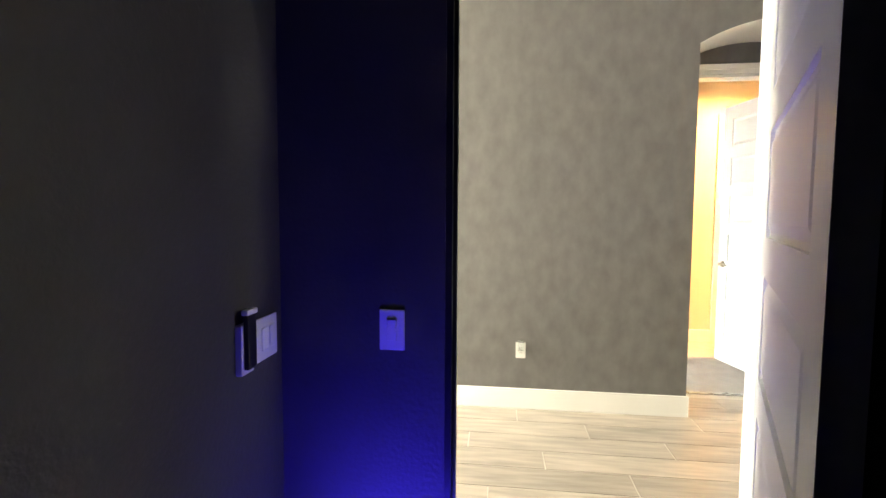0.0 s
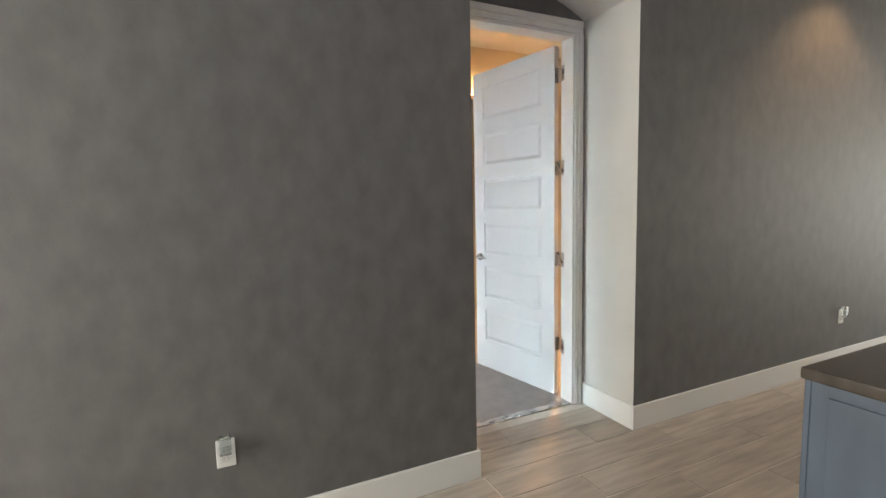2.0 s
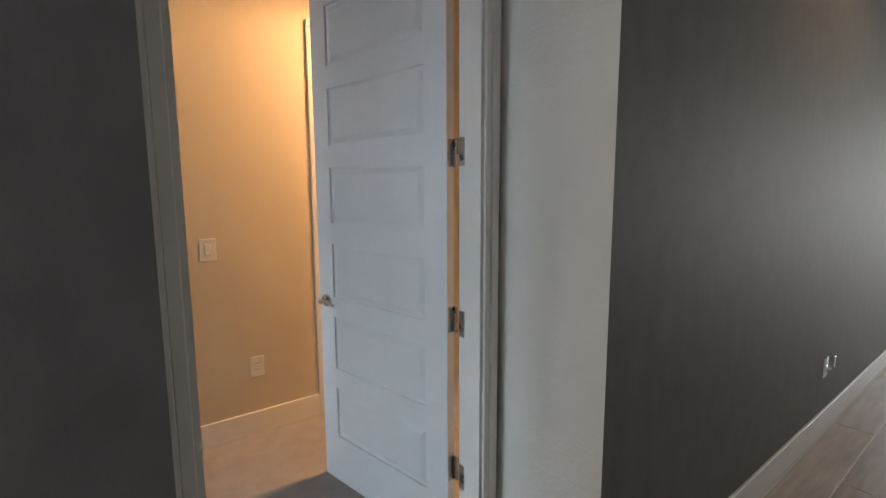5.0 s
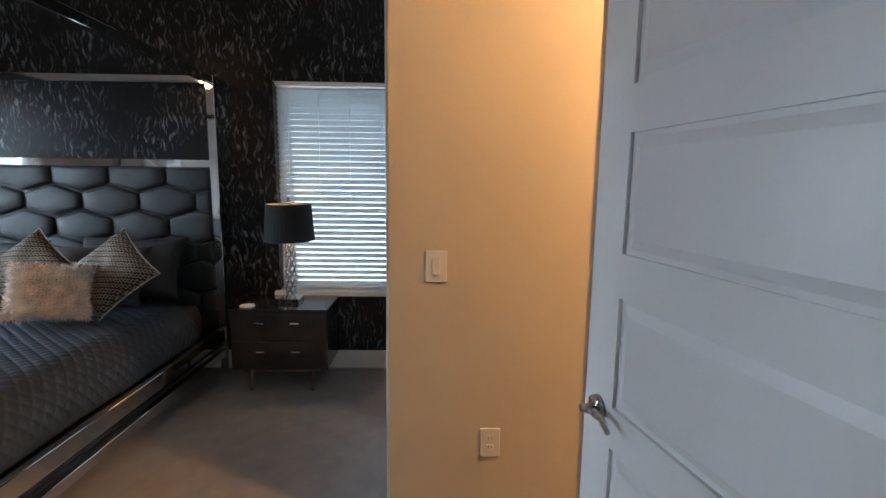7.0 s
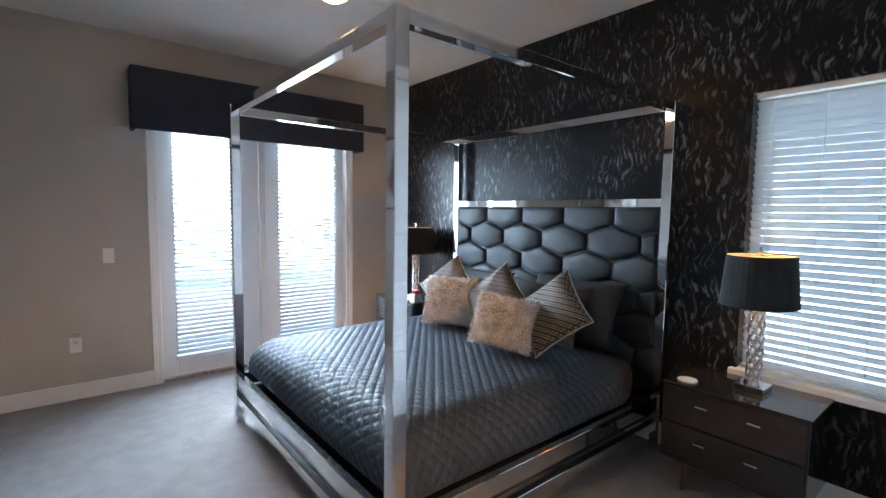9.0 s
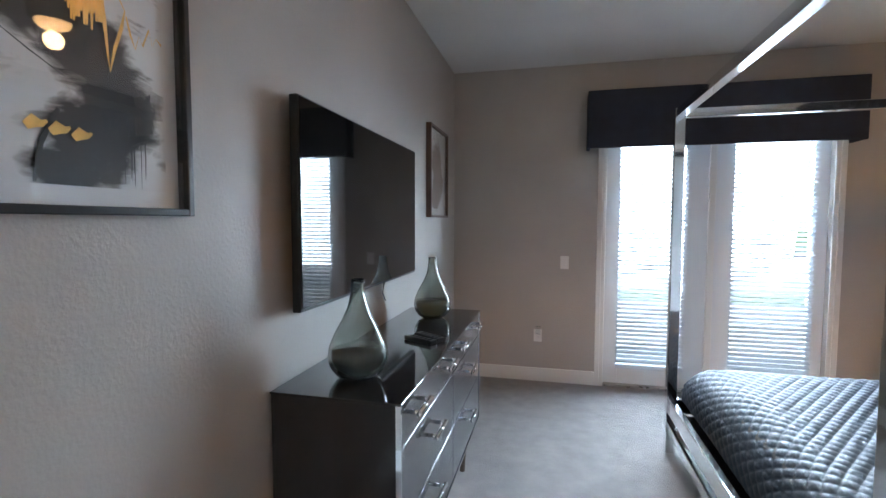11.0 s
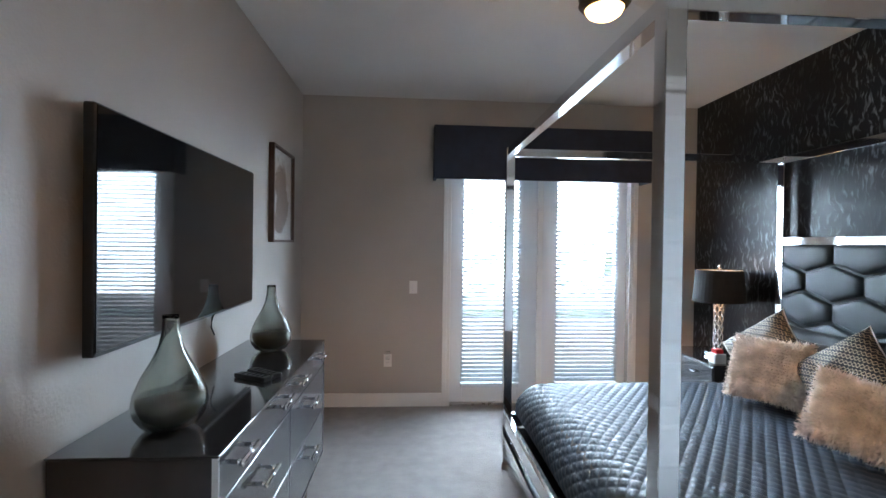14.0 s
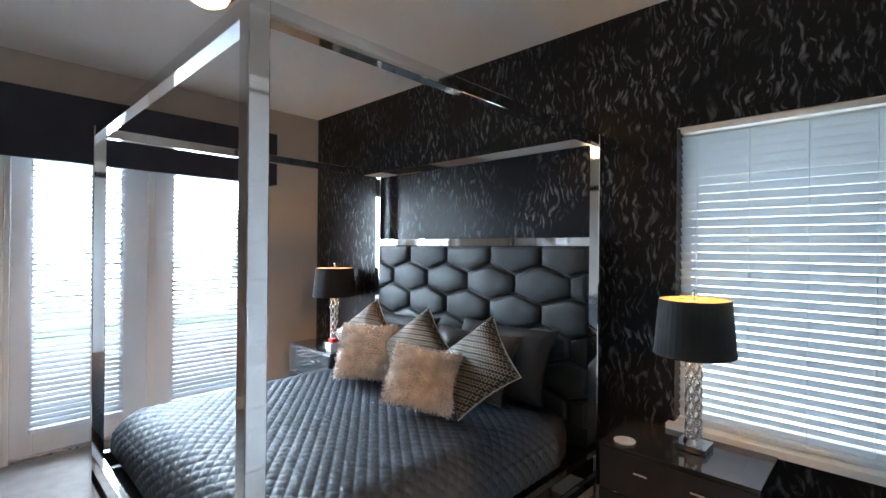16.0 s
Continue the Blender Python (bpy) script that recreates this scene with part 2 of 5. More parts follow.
def chain_fabric():
    """Black fabric woven with rows of pale gold ogee chains."""
    m = bpy.data.materials.new("chain_pattern_fabric")
    m.use_nodes = True
    nt = m.node_tree
    p = nt.nodes["Principled BSDF"]
    tc = nt.nodes.new("ShaderNodeTexCoord")
    sep = nt.nodes.new("ShaderNodeSeparateXYZ")
    nt.links.new(tc.outputs["Object"], sep.inputs[0])

    def op(kind, a, b=None):
        n = nt.nodes.new("ShaderNodeMath")
        n.operation = kind
        for i, v in enumerate((a, b)):
            if v is None:
                continue
            if isinstance(v, (int, float)):
                n.inputs[i].default_value = v
            else:
                nt.links.new(v, n.inputs[i])
        return n.outputs[0]
    along = op('SUBTRACT', sep.outputs[0], sep.outputs[1])
    across = op('MULTIPLY', op('ADD', sep.outputs[0], sep.outputs[1]), 66.0)
    wave = op('MULTIPLY', op('SINE', op('MULTIPLY', along, 118.0)), 0.95)
    a = op('ABSOLUTE', op('SINE', op('ADD', across, wave)))
    c = op('ABSOLUTE', op('SINE', op('SUBTRACT', across, wave)))
    line = op('LESS_THAN', op('MINIMUM', a, c), 0.27)
    nt.links.new(node_mix(m, line, (0.014, 0.013, 0.014), (0.42, 0.33, 0.22)), p.inputs["Base Color"])
    p.inputs["Roughness"].default_value = 0.6
    return m


def ink_paper(name, seed, dark, masses, grain=1.0):
    """Art paper with smoky washes; each mass is a centre and half size across and up the sheet."""
    m = mat(name, (0.66, 0.65, 0.64), 0.5, vary=0.03)
    nt = m.node_tree
    p = nt.nodes["Principled BSDF"]
    tc = nt.nodes.new("ShaderNodeTexCoord")
    total = None
    for y, z, ry, rz, turn in masses:
        mp = nt.nodes.new("ShaderNodeMapping")
        mp.vector_type = 'TEXTURE'
        mp.inputs["Location"].default_value = (0, y, z)
        mp.inputs["Rotation"].default_value = (turn, 0, 0)
        mp.inputs["Scale"].default_value = (1, ry, rz)
        nt.links.new(tc.outputs["Object"], mp.inputs[0])
        g = nt.nodes.new("ShaderNodeTexGradient")
        g.gradient_type = 'SPHERICAL'
        nt.links.new(mp.outputs[0], g.inputs[0])
        if total is None:
            total = g.outputs["Fac"]
        else:
            mx = nt.nodes.new("ShaderNodeMath")
            mx.operation = 'MAXIMUM'
            nt.links.new(total, mx.inputs[0])
            nt.links.new(g.outputs["Fac"], mx.inputs[1])
            total = mx.outputs[0]
    for scale, stretch, amount in ((7.0, (1, 1, 1.6), 0.9 * grain), (34.0, (1, 0.5, 1.7), 0.45 * grain)):
        mp = nt.nodes.new("ShaderNodeMapping")
        mp.inputs["Location"].default_value = (seed, seed * 2.3, seed * 0.7)
        mp.inputs["Scale"].default_value = stretch
        nt.links.new(tc.outputs["Object"], mp.inputs[0])
        n = nt.nodes.new("ShaderNodeTexNoise")
        n.inputs["Scale"].default_value, n.inputs["Detail"].default_value, n.inputs["Distortion"].default_value = scale, 10, 0.9
        nt.links.new(mp.outputs[0], n.inputs["Vector"])
        ma = nt.nodes.new("ShaderNodeMath")
        ma.operation = 'MULTIPLY_ADD'
        ma.inputs[1].default_value = amount
        nt.links.new(n.outputs[0], ma.inputs[0])
        nt.links.new(total, ma.inputs[2])
        total = ma.outputs[0]
    ramp = nt.nodes.new("ShaderNodeValToRGB")
    e = ramp.color_ramp.elements
    e[0].position, e[0].color = 0.74, (0.66, 0.65, 0.64, 1)
    e[1].position, e[1].color = 1.0, (*dark, 1)
    mid = e.new(0.86)
    mid.color = (*[0.35 * d + 0.65 * q for d, q in zip((0.66, 0.65, 0.64), (dark[0] + 0.10, dark[1] + 0.075, dark[2] + 0.06))], 1)
    nt.links.new(total, ramp.inputs[0])
    nt.links.new(ramp.outputs[0], p.inputs["Base Color"])
    return m


FEATHER = feather_paper()
CHAIN = chain_fabric()
ART = ink_paper("smoky_ink_paper", 4.2, (0.024, 0.02, 0.018), ((0.11, 0.50, 0.17, 0.07, 0.15), (0.14, 0.42, 0.16, 0.11, 0), (0.25, 0.33, 0.12, 0.10, 0), (0.32, 0.24, 0.13, 0.12, -0.5),
                                                                     (0.25, 0.15, 0.13, 0.12, 0), (0.20, 0.09, 0.11, 0.06, 0)))
ARTB = ink_paper("bronze_wash_paper", 1.1, (0.14, 0.085, 0.06), ((0.25, 0.45, 0.22, 0.16, 0.5), (0.30, 0.28, 0.20, 0.20, 0), (0.22, 0.15, 0.18, 0.10, 0)))


# ---- builders ----
def thing(name, loc=(0, 0, 0), label="", category="", group="", kind="", rot=(0, 0, 0)):
    ob = new(name)
    ob.empty_display_size = 0.05
    ob.matrix_basis = pose(*loc, *rot)
    return tagged(ob, label, category, group, kind)


def mesh_of(name, bm, material, smooth=False):
    bm.normal_update()
    me = bpy.data.meshes.new(name)
    bm.to_mesh(me)
    bm.free()
    for m in (material if isinstance(material, (list, tuple)) else [material]):
        me.materials.append(m)
    if smooth:
        for f in me.polygons:
            f.use_smooth = True
    return me


def part(name, bm, material, parent, label="", smooth=False):
    """Links a bmesh in the parent's own coordinates as one mesh under it."""
    ob = new(name, mesh_of(name, bm, material, smooth))
    ob.parent = parent
    return tagged(ob, label)


def solid(name, bm, material, label="", category="", group="", kind="", smooth=False):
    return tagged(new(name, mesh_of(name, bm, material, smooth)), label, category, group, kind)


def add_box(bm, x0, y0, z0, x1, y1, z1, bevel=0.0, seg=2):
    g = bmesh.ops.create_cube(bm, size=1)
    for v in g["verts"]:
        v.co = ((x0 + x1) / 2 + v.co.x * (x1 - x0), (y0 + y1) / 2 + v.co.y * (y1 - y0), (z0 + z1) / 2 + v.co.z * (z1 - z0))
    if bevel:
        edges = list({e for v in g["verts"] for e in v.link_edges})
        bmesh.ops.bevel(bm, geom=edges, offset=bevel, segments=seg, affect='EDGES', profile=0.6)
    return bm


def bx(x0, y0, z0, x1, y1, z1, bevel=0.0, seg=2):
    return add_box(bmesh.new(), x0, y0, z0, x1, y1, z1, bevel, seg)


def add_cyl(bm, a, b, r0, r1=None, seg=20, caps=True):
    a, b = Vector(a), Vector(b)
    d = b - a
    g = bmesh.ops.create_cone(bm, cap_ends=caps, segments=seg, radius1=r0, radius2=r0 if r1 is None else r1, depth=d.length)
    m = Matrix.Translation((a + b) / 2) @ d.to_track_quat('Z', 'Y').to_matrix().to_4x4()
    bmesh.ops.transform(bm, matrix=m, verts=g["verts"])
    return bm


def cyl(a, b, r0, r1=None, seg=20):
    return add_cyl(bmesh.new(), a, b, r0, r1, seg)


def lathe(profile, seg=32, at=(0, 0, 0), squash=1.0):
    bm = bmesh.new()
    rings = []
    for r, z in profile:
        rings.append([bm.verts.new((at[0] + r * math.cos(k * math.tau / seg), at[1] + squash * r * math.sin(k * math.tau / seg), at[2] + z)) for k in range(seg)])
    for a, b in zip(rings, rings[1:]):
        for k in range(seg):
            bm.faces.new((a[k], a[(k + 1) % seg], b[(k + 1) % seg], b[k]))
    return bm


def tube(points, r, seg=8):
    """A round cord swept along the points, closed where the last point meets the first."""
    bm = bmesh.new()
    pts = [Vector(p) for p in points]
    closed = (pts[0] - pts[-1]).length < 1e-6
    if closed:
        pts = pts[:-1]
    rings = []
    for i, p in enumerate(pts):
        a = pts[i - 1] if i or closed else p
        b = pts[(i + 1) % len(pts)] if i + 1 < len(pts) or closed else p
        d = (b - a).normalized()
        u = d.cross(Vector((0.01, 0.02, 1.0))).normalized()
        v = d.cross(u)
        rings.append([bm.verts.new(p + r * (math.cos(k * math.tau / seg) * u + math.sin(k * math.tau / seg) * v)) for k in range(seg)])
    for a, b in zip(rings, rings[1:] + (rings[:1] if closed else [])):
        for k in range(seg):
            bm.faces.new((a[k], a[(k + 1) % seg], b[(k + 1) % seg], b[k]))
    return bm


def strip(points, w):
    """A flat brush stroke in the y-z plane, seen from +x."""
    bm = bmesh.new()
    last = None
    for i, (y, z) in enumerate(points):
        a = Vector(points[max(0, i - 1)])
        b = Vector(points[min(len(points) - 1, i + 1)])
        d = (b - a).normalized()
        n = Vector((-d.y, d.x)) * w * (0.6 + 0.4 * math.sin(i * 1.7))
        pair = (bm.verts.new((0, y + n.x, z + n.y)), bm.verts.new((0, y - n.x, z - n.y)))
        if last:
            bm.faces.new((last[0], last[1], pair[1], pair[0]))
        last = pair
    return bm


def wall(name, x0, y0, z0, x1, y1, z1, sides, default, label):
    """A wall block; sides gives the paint of faces by their outward axis, such as '-x'."""
    bm = bx(x0, y0, z0, x1, y1, z1)
    mats = [default]
    bm.normal_update()
    for f in bm.faces:
        n = f.normal
        i = max(range(3), key=lambda k: abs(n[k]))
        key = ("-" if n[i] < 0 else "+") + "xyz"[i]
        if key in sides:
            if sides[key] not in mats:
                mats.append(sides[key])
            f.material_index = mats.index(sides[key])
    return solid(name, bm, mats, label, "wall", kind="structure")


# ---- structure: bedroom, vestibule, hall, dark room ----
W, H, HH, GH = 3.82, 2.92, 3.15, 3.45
bed_in = {'+x': BEDWALL, '+y': BEDWALL, '-y': BEDWALL}
wall("wall_television", -0.1, 0.713, 0, 0.0, 5.0, HH, {'-x': GREY, '+x': BEDWALL}, GREY, "wall painted grey in the hall and greige in the bedroom")
wall("wall_jog", -0.1, 0.63, 0, 0.47, 0.713, HH, {'-x': GREY, '-y': REVEAL}, BEDWALL, "textured greige wall return beside the bedroom door")
wall("wall_door_latch", 0.35, 0.555, 0, 0.47, 0.63, HH, {'-x': GREY, '+x': BEDWALL}, REVEAL, "narrow wall beside the bedroom door")
wall("wall_door_hinge", 0.35, -0.46, 0, 0.47, -0.392, HH, {'-x': GREY}, REVEAL, "narrow wall beside the door hinges")
wall("wall_door_head", 0.35, -0.392, 2.47, 0.47, 0.555, HH, {'-x': GREY, '+x': BEDWALL}, REVEAL, "wall above the bedroom door")
wall("wall_hall", -0.1, -4.55, 0, 0.47, -0.46, HH, {'-x': GREY, '+y': REVEAL, '-y': GREY}, ORANGE, "long grey suede-finish wall of the hall")
wall("wall_vestibule_end", 0.47, -1.75, 0, 2.03, -1.65, H, {}, ORANGE, "beige wall at the end of the vestibule")
wall("wall_beige", 2.03, -0.52, 0, 2.13, 0.272, H, {}, ORANGE, "beige painted wall facing the bedroom door")
wall("wall_beige_head", 2.03, -1.36, 2.45, 2.13, -0.52, H, {}, ORANGE, "beige wall above the bathroom doorway")
wall("wall_beige_end", 2.03, -1.75, 0, 2.13, -1.36, H, {}, ORANGE, "beige wall beyond the bathroom doorway")
wall("wall_closet_start", 2.03, 0.272, 0, 2.16, 0.372, H, {'-x': ORANGE}, BEDWALL, "end of the closet wall")
wall("wall_closet_head", 2.16, 0.272, 2.45, 3.0, 0.372, H, {}, BEDWALL, "wall above the closet door")
wall("wall_closet", 3.0, 0.272, 0, W, 0.372, H, {}, BEDWALL, "greige wall beside the closet door")
wall("wall_bath_back", 3.3, -1.75, 0, 3.4, 0.272, H, {}, ORANGE, "beige wall of the room beyond")
wall("wall_bath_side", 2.13, -1.85, 0, 3.4, -1.75, H, {}, ORANGE, "beige side wall of the room beyond")
# wall behind the bed with its window opening
wy0, wy1, wz0, wz1 = 0.50, 1.39, 0.635, 2.212
wall("wall_head_south", W, 0.272, 0, W + 0.16, wy0, H, {}, FEATHER, "black wallpapered wall with silvery feather strokes")
wall("wall_head_north", W, wy1, 0, W + 0.16, 5.16, H, {}, FEATHER, "black wallpapered wall with silvery feather strokes")
wall("wall_head_below", W, wy0, 0, W + 0.16, wy1, wz0, {'+z': WHITE}, FEATHER, "black wallpapered wall under the window")
wall("wall_head_above", W, wy0, wz1, W + 0.16, wy1, H, {'-z': WHITE}, FEATHER, "black wallpapered wall above the window")
# far wall with the french doors
fx0, fx1, fz = 1.40, 3.15, 2.47
wall("wall_far_west", -0.1, 5.0, 0, fx0, 5.16, HH, {'-x': GREY}, BEDWALL, "greige painted wall beside the french doors")
wall("wall_far_east", fx1, 5.0, 0, W, 5.16, H, {}, BEDWALL, "greige painted wall beside the french doors")
wall("wall_far_above", fx0, 5.0, fz, fx1, 5.16, H, {}, BEDWALL, "greige painted wall above the french doors")
solid("ceiling_bedroom", bx(0.0, -1.75, H, W + 0.16, 5.16, H + 0.1), CEIL, "white textured bedroom ceiling", "ceiling", kind="structure")
solid("floor_bedroom", bx(0.40, -1.85, -0.05, W, 0.66, 0.004), CARPET, "grey pile carpet of the vestibule", "floor", kind="structure")
solid("floor_carpet", bx(0.0, 0.66, -0.05, W, 5.02, 0.004), CARPET, "grey pile carpet of the bedroom", "floor", kind="structure")


def arch_head():
    """The wall over the recess, with a low segmental arch as its lower edge."""
    bm = bmesh.new()
    y0, y1, spring, rise, n = -0.46, 0.63, 2.55, 0.15, 20
    half = (y1 - y0) / 2
    rad = (half ** 2 + rise ** 2) / (2 * rise)
    low = []
    for k in range(n + 1):
        y = y0 + (y1 - y0) * k / n
        low.append((y, spring + rise - rad + math.sqrt(rad ** 2 - (y - y0 - half) ** 2)))
    loop = low + [(y1, HH), (y0, HH)]
    a = [bm.verts.new((-0.1, y, z)) for y, z in loop]
    b = [bm.verts.new((0.35, y, z)) for y, z in loop]
    bm.faces.new(a)
    bm.faces.new(b[::-1])
    for k in range(len(loop)):
        j = (k + 1) % len(loop)
        f = bm.faces.new((a[j], a[k], b[k], b[j]))
        f.material_index = 1 if k < n else 0
    bmesh.ops.recalc_face_normals(bm, faces=bm.faces)
    solid("wall_arch", bm, [GREY, REVEAL], "grey wall over the recess with a low white arch", "wall", kind="structure")


arch_head()

# hall and great room shell
GX0, GX1 = -1.95, 4.0
DX0, DX1, DY0, DY1 = -2.07, -1.95, 1.17, 2.10
wall("wall_dark_north", DX0, DY1, 0, DX1, 5.6, HH, {'-x': DARKWALL}, REVEAL, "dark painted wall beside the doorway")
wall("wall_dark_south", DX0, -4.55, 0, DX1, DY0, HH, {'-x': DARKWALL}, REVEAL, "wall beside the doorway of the dark room")
wall("wall_dark_head", DX0, DY0, 2.47, DX1, DY1, HH, {'-x': DARKWALL}, REVEAL, "wall above the doorway of the dark room")
wall("wall_dark_left", -6.0, 2.62, 0, DX0, 2.72, HH, {}, DARKWALL, "charcoal wall of the dark room")
wall("wall_dark_back", -6.1, -1.6, 0, -6.0, 2.72, HH, {}, DARKWALL, "charcoal rear wall of the dark room")
wall("wall_dark_right", -6.0, -1.6, 0, DX0, -1.5, HH, {}, DARKWALL, "charcoal side wall of the dark room")
solid("ceiling_dark_room", bx(-6.1, -1.6, HH, DX0, 2.72, HH + 0.1), DARKWALL, "charcoal ceiling of the dark room", "ceiling", kind="structure")
solid("floor_dark_room", bx(-6.1, -1.6, -0.05, -2.05, 2.72, 0.0), DARKWALL, "dark carpet of the dark room", "floor", kind="structure")
solid("ceiling_hall", bx(-1.95, -4.62, HH, 0.47, 5.6, HH + 0.3), CEIL, "white hall ceiling", "ceiling", kind="structure")
solid("ceiling_great_room", bx(-6.0, -10.7, GH, 4.2, -4.62, GH + 0.1), CEIL, "white great room ceiling", "ceiling", kind="structure")
wall("wall_hall_end", -1.95, 5.5, 0, -0.1, 5.6, HH, {}, REVEAL, "off-white wall at the end of the hall")
wall("wall_great_east", 4.0, -10.7, 0, 4.1, -4.55, GH, {}, REVEAL, "off-white side wall of the great room")
wall("wall_great_north", 0.47, -4.65, 0, 4.0, -4.55, GH, {}, REVEAL, "off-white wall behind the sofa")
wall("wall_great_west", -6.1, -10.7, 0, -6.0, -4.55, GH, {}, REVEAL, "off-white side wall of the great room")
wall("wall_great_south", -6.0, -4.65, 0, -1.95, -4.55, GH, {}, REVEAL, "off-white wall of the great room")
wall("wall_glass_head", -6.0, -10.7, 2.75, 4.0, -10.5, GH, {}, REVEAL, "off-white wall above the glass doors")
solid("ground", bx(-90, -90, -0.32, 90, 90, -0.12), GRASS, "green lawn round the house", "lawn", kind="structure")
# made-up pale paving, added so the ground beyond the glass looks bright
solid("patio", bx(-40, -60, -0.12, 40, -10.7, -0.03), GROUT, "pale slab added to whiten the view through the glass", "patio", kind="structure")
solid("floor_grout", bx(-6.0, -10.7, -0.08, 4.0, 5.6, -0.004), GROUT, "pale grout bed under the floor tiles", "floor", kind="structure")


def base(name, x0, y0, x1, y1, h=0.14, label="white painted baseboard"):
    bm = bx(x0, y0, 0, x1, y1, h, 0.003, 1)
    return solid(name, bm, WHITE, label, "baseboard", kind="structure")


BH = 0.15
base("baseboard", -0.115, 0.615, -0.1, 5.5, BH)
base("baseboard", -0.115, -4.565, -0.1, -0.445, BH)
base("baseboard", -0.1, -0.46, 0.352, -0.445, BH)
base("baseboard", -0.1, 0.615, 0.352, 0.63, BH)
base("baseboard", 0.0, 0.713, 0.014, 5.0, 0.13)
base("baseboard", 0.014, 4.986, 1.326, 5.0, 0.13)
base("baseboard", 3.222, 4.986, W, 5.0, 0.13)
base("baseboard", W - 0.014, 0.372, W, 4.986, 0.15)
base("baseboard", 2.016, -0.43, 2.03, 0.386, 0.14)
base("baseboard", 0.0, 0.713, 0.47, 0.727, 0.13)
base("baseboard", 0.47, 0.66, 0.484, 0.727, 0.13)
base("baseboard", 3.07, 0.372, W - 0.014, 0.386, 0.14)
base("baseboard", -1.95, -4.55, -1.936, 1.09, BH)


def casing(name, axis, face, a0, a1, top, out, width=0.075, depth=0.018, first=None):
    """Moulded trim round an opening: two legs and a head, each with a stepped section, on the face at `face`."""
    t = thing(name, (0, 0, 0), "white moulded door casing", "trim", kind="structure")

    def piece(nm, u0, u1, z0, z1, inner_low):
        bm = bmesh.new()
        for k, (f0, f1, d) in enumerate(((0, 0.45, 0.7), (0.45, 1.0, 1.0))):
            if nm == "head":
                q0, q1, zz0, zz1 = u0, u1, z0 + (z1 - z0) * f0, z0 + (z1 - z0) * f1
            else:
                g0, g1 = (f0, f1) if inner_low else (1 - f1, 1 - f0)
                q0, q1, zz0, zz1 = u0 + (u1 - u0) * g0, u0 + (u1 - u0) * g1, z0, z1
            f_out = face + out * depth * d
            lo, hi = min(face, f_out), max(face, f_out)
            if axis == 'x':
                add_box(bm, lo, q0, zz0, hi, q1, zz1, 0.003, 1)
            else:
                add_box(bm, q0, lo, zz0, q1, hi, zz1, 0.003, 1)
        part(nm, bm, WHITE, t)
    first = first or width
    piece("leg", a0 - first, a0, 0, top, False)
    piece("leg", a1, a1 + width, 0, top, True)
    piece("head", a0 - first, a1 + width, top, top + width, True)
    return t


casing("trim_bedroom_door", 'x', 0.35, -0.382, 0.545, 2.47, -1, first=0.062)
casing("trim_bedroom_door_inner", 'x', 0.47, -0.42, 0.56, 2.47, 1, 0.05)
casing("trim_dark_room", 'x', DX1, DY0, DY1, 2.47, 1)
casing("trim_french_doors", 'y', 5.0, fx0, fx1, fz, -1)
casing("trim_closet", 'y', 0.372, 2.16, 3.0, 2.45, 1)
casing("trim_bathroom", 'x', 2.03, -1.36, -0.505, 2.45, -1)


def jamb(name, x0, x1, y0, y1, top, t=0.02, latch=None):
    j = thing(name, (0, 0, 0), "white door jamb lining the opening", "trim", kind="structure")
    part("side", bx(x0, y0 - 0.001, 0, x1, y0 + t, top), WHITE, j)
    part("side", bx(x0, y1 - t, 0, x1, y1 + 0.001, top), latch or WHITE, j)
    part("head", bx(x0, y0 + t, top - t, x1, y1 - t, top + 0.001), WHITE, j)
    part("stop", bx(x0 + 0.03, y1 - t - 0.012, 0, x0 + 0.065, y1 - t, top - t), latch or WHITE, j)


jamb("trim_jamb_bedroom", 0.352, 0.468, -0.392, 0.555, 2.47)
for z in (2.25, 1.629, 0.997, 0.384):
    part("hinge_leaf", bx(0.438, -0.373, z - 0.05, 0.467, -0.369, z + 0.05, 0.001, 1), STEEL, bpy.data.objects["trim_jamb_bedroom"], "satin nickel hinge leaf")
# black strip puts the shade between jamb and open leaf into colour
solid("hinge_gap_shade", bx(DX0 - 0.006, DY0 + 0.004, 0.01, DX0 + 0.001, DY0 + 0.036, 2.45), BLACKM, "black strip painting the shade in the dark room door's hinge gap", "gasket", kind="structure")
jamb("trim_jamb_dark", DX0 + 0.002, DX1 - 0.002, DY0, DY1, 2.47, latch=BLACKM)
solid("threshold", bx(0.36, -0.384, -0.004, 0.41, 0.534, 0.006), STEEL, "metal strip between tile and carpet", "threshold", kind="structure")


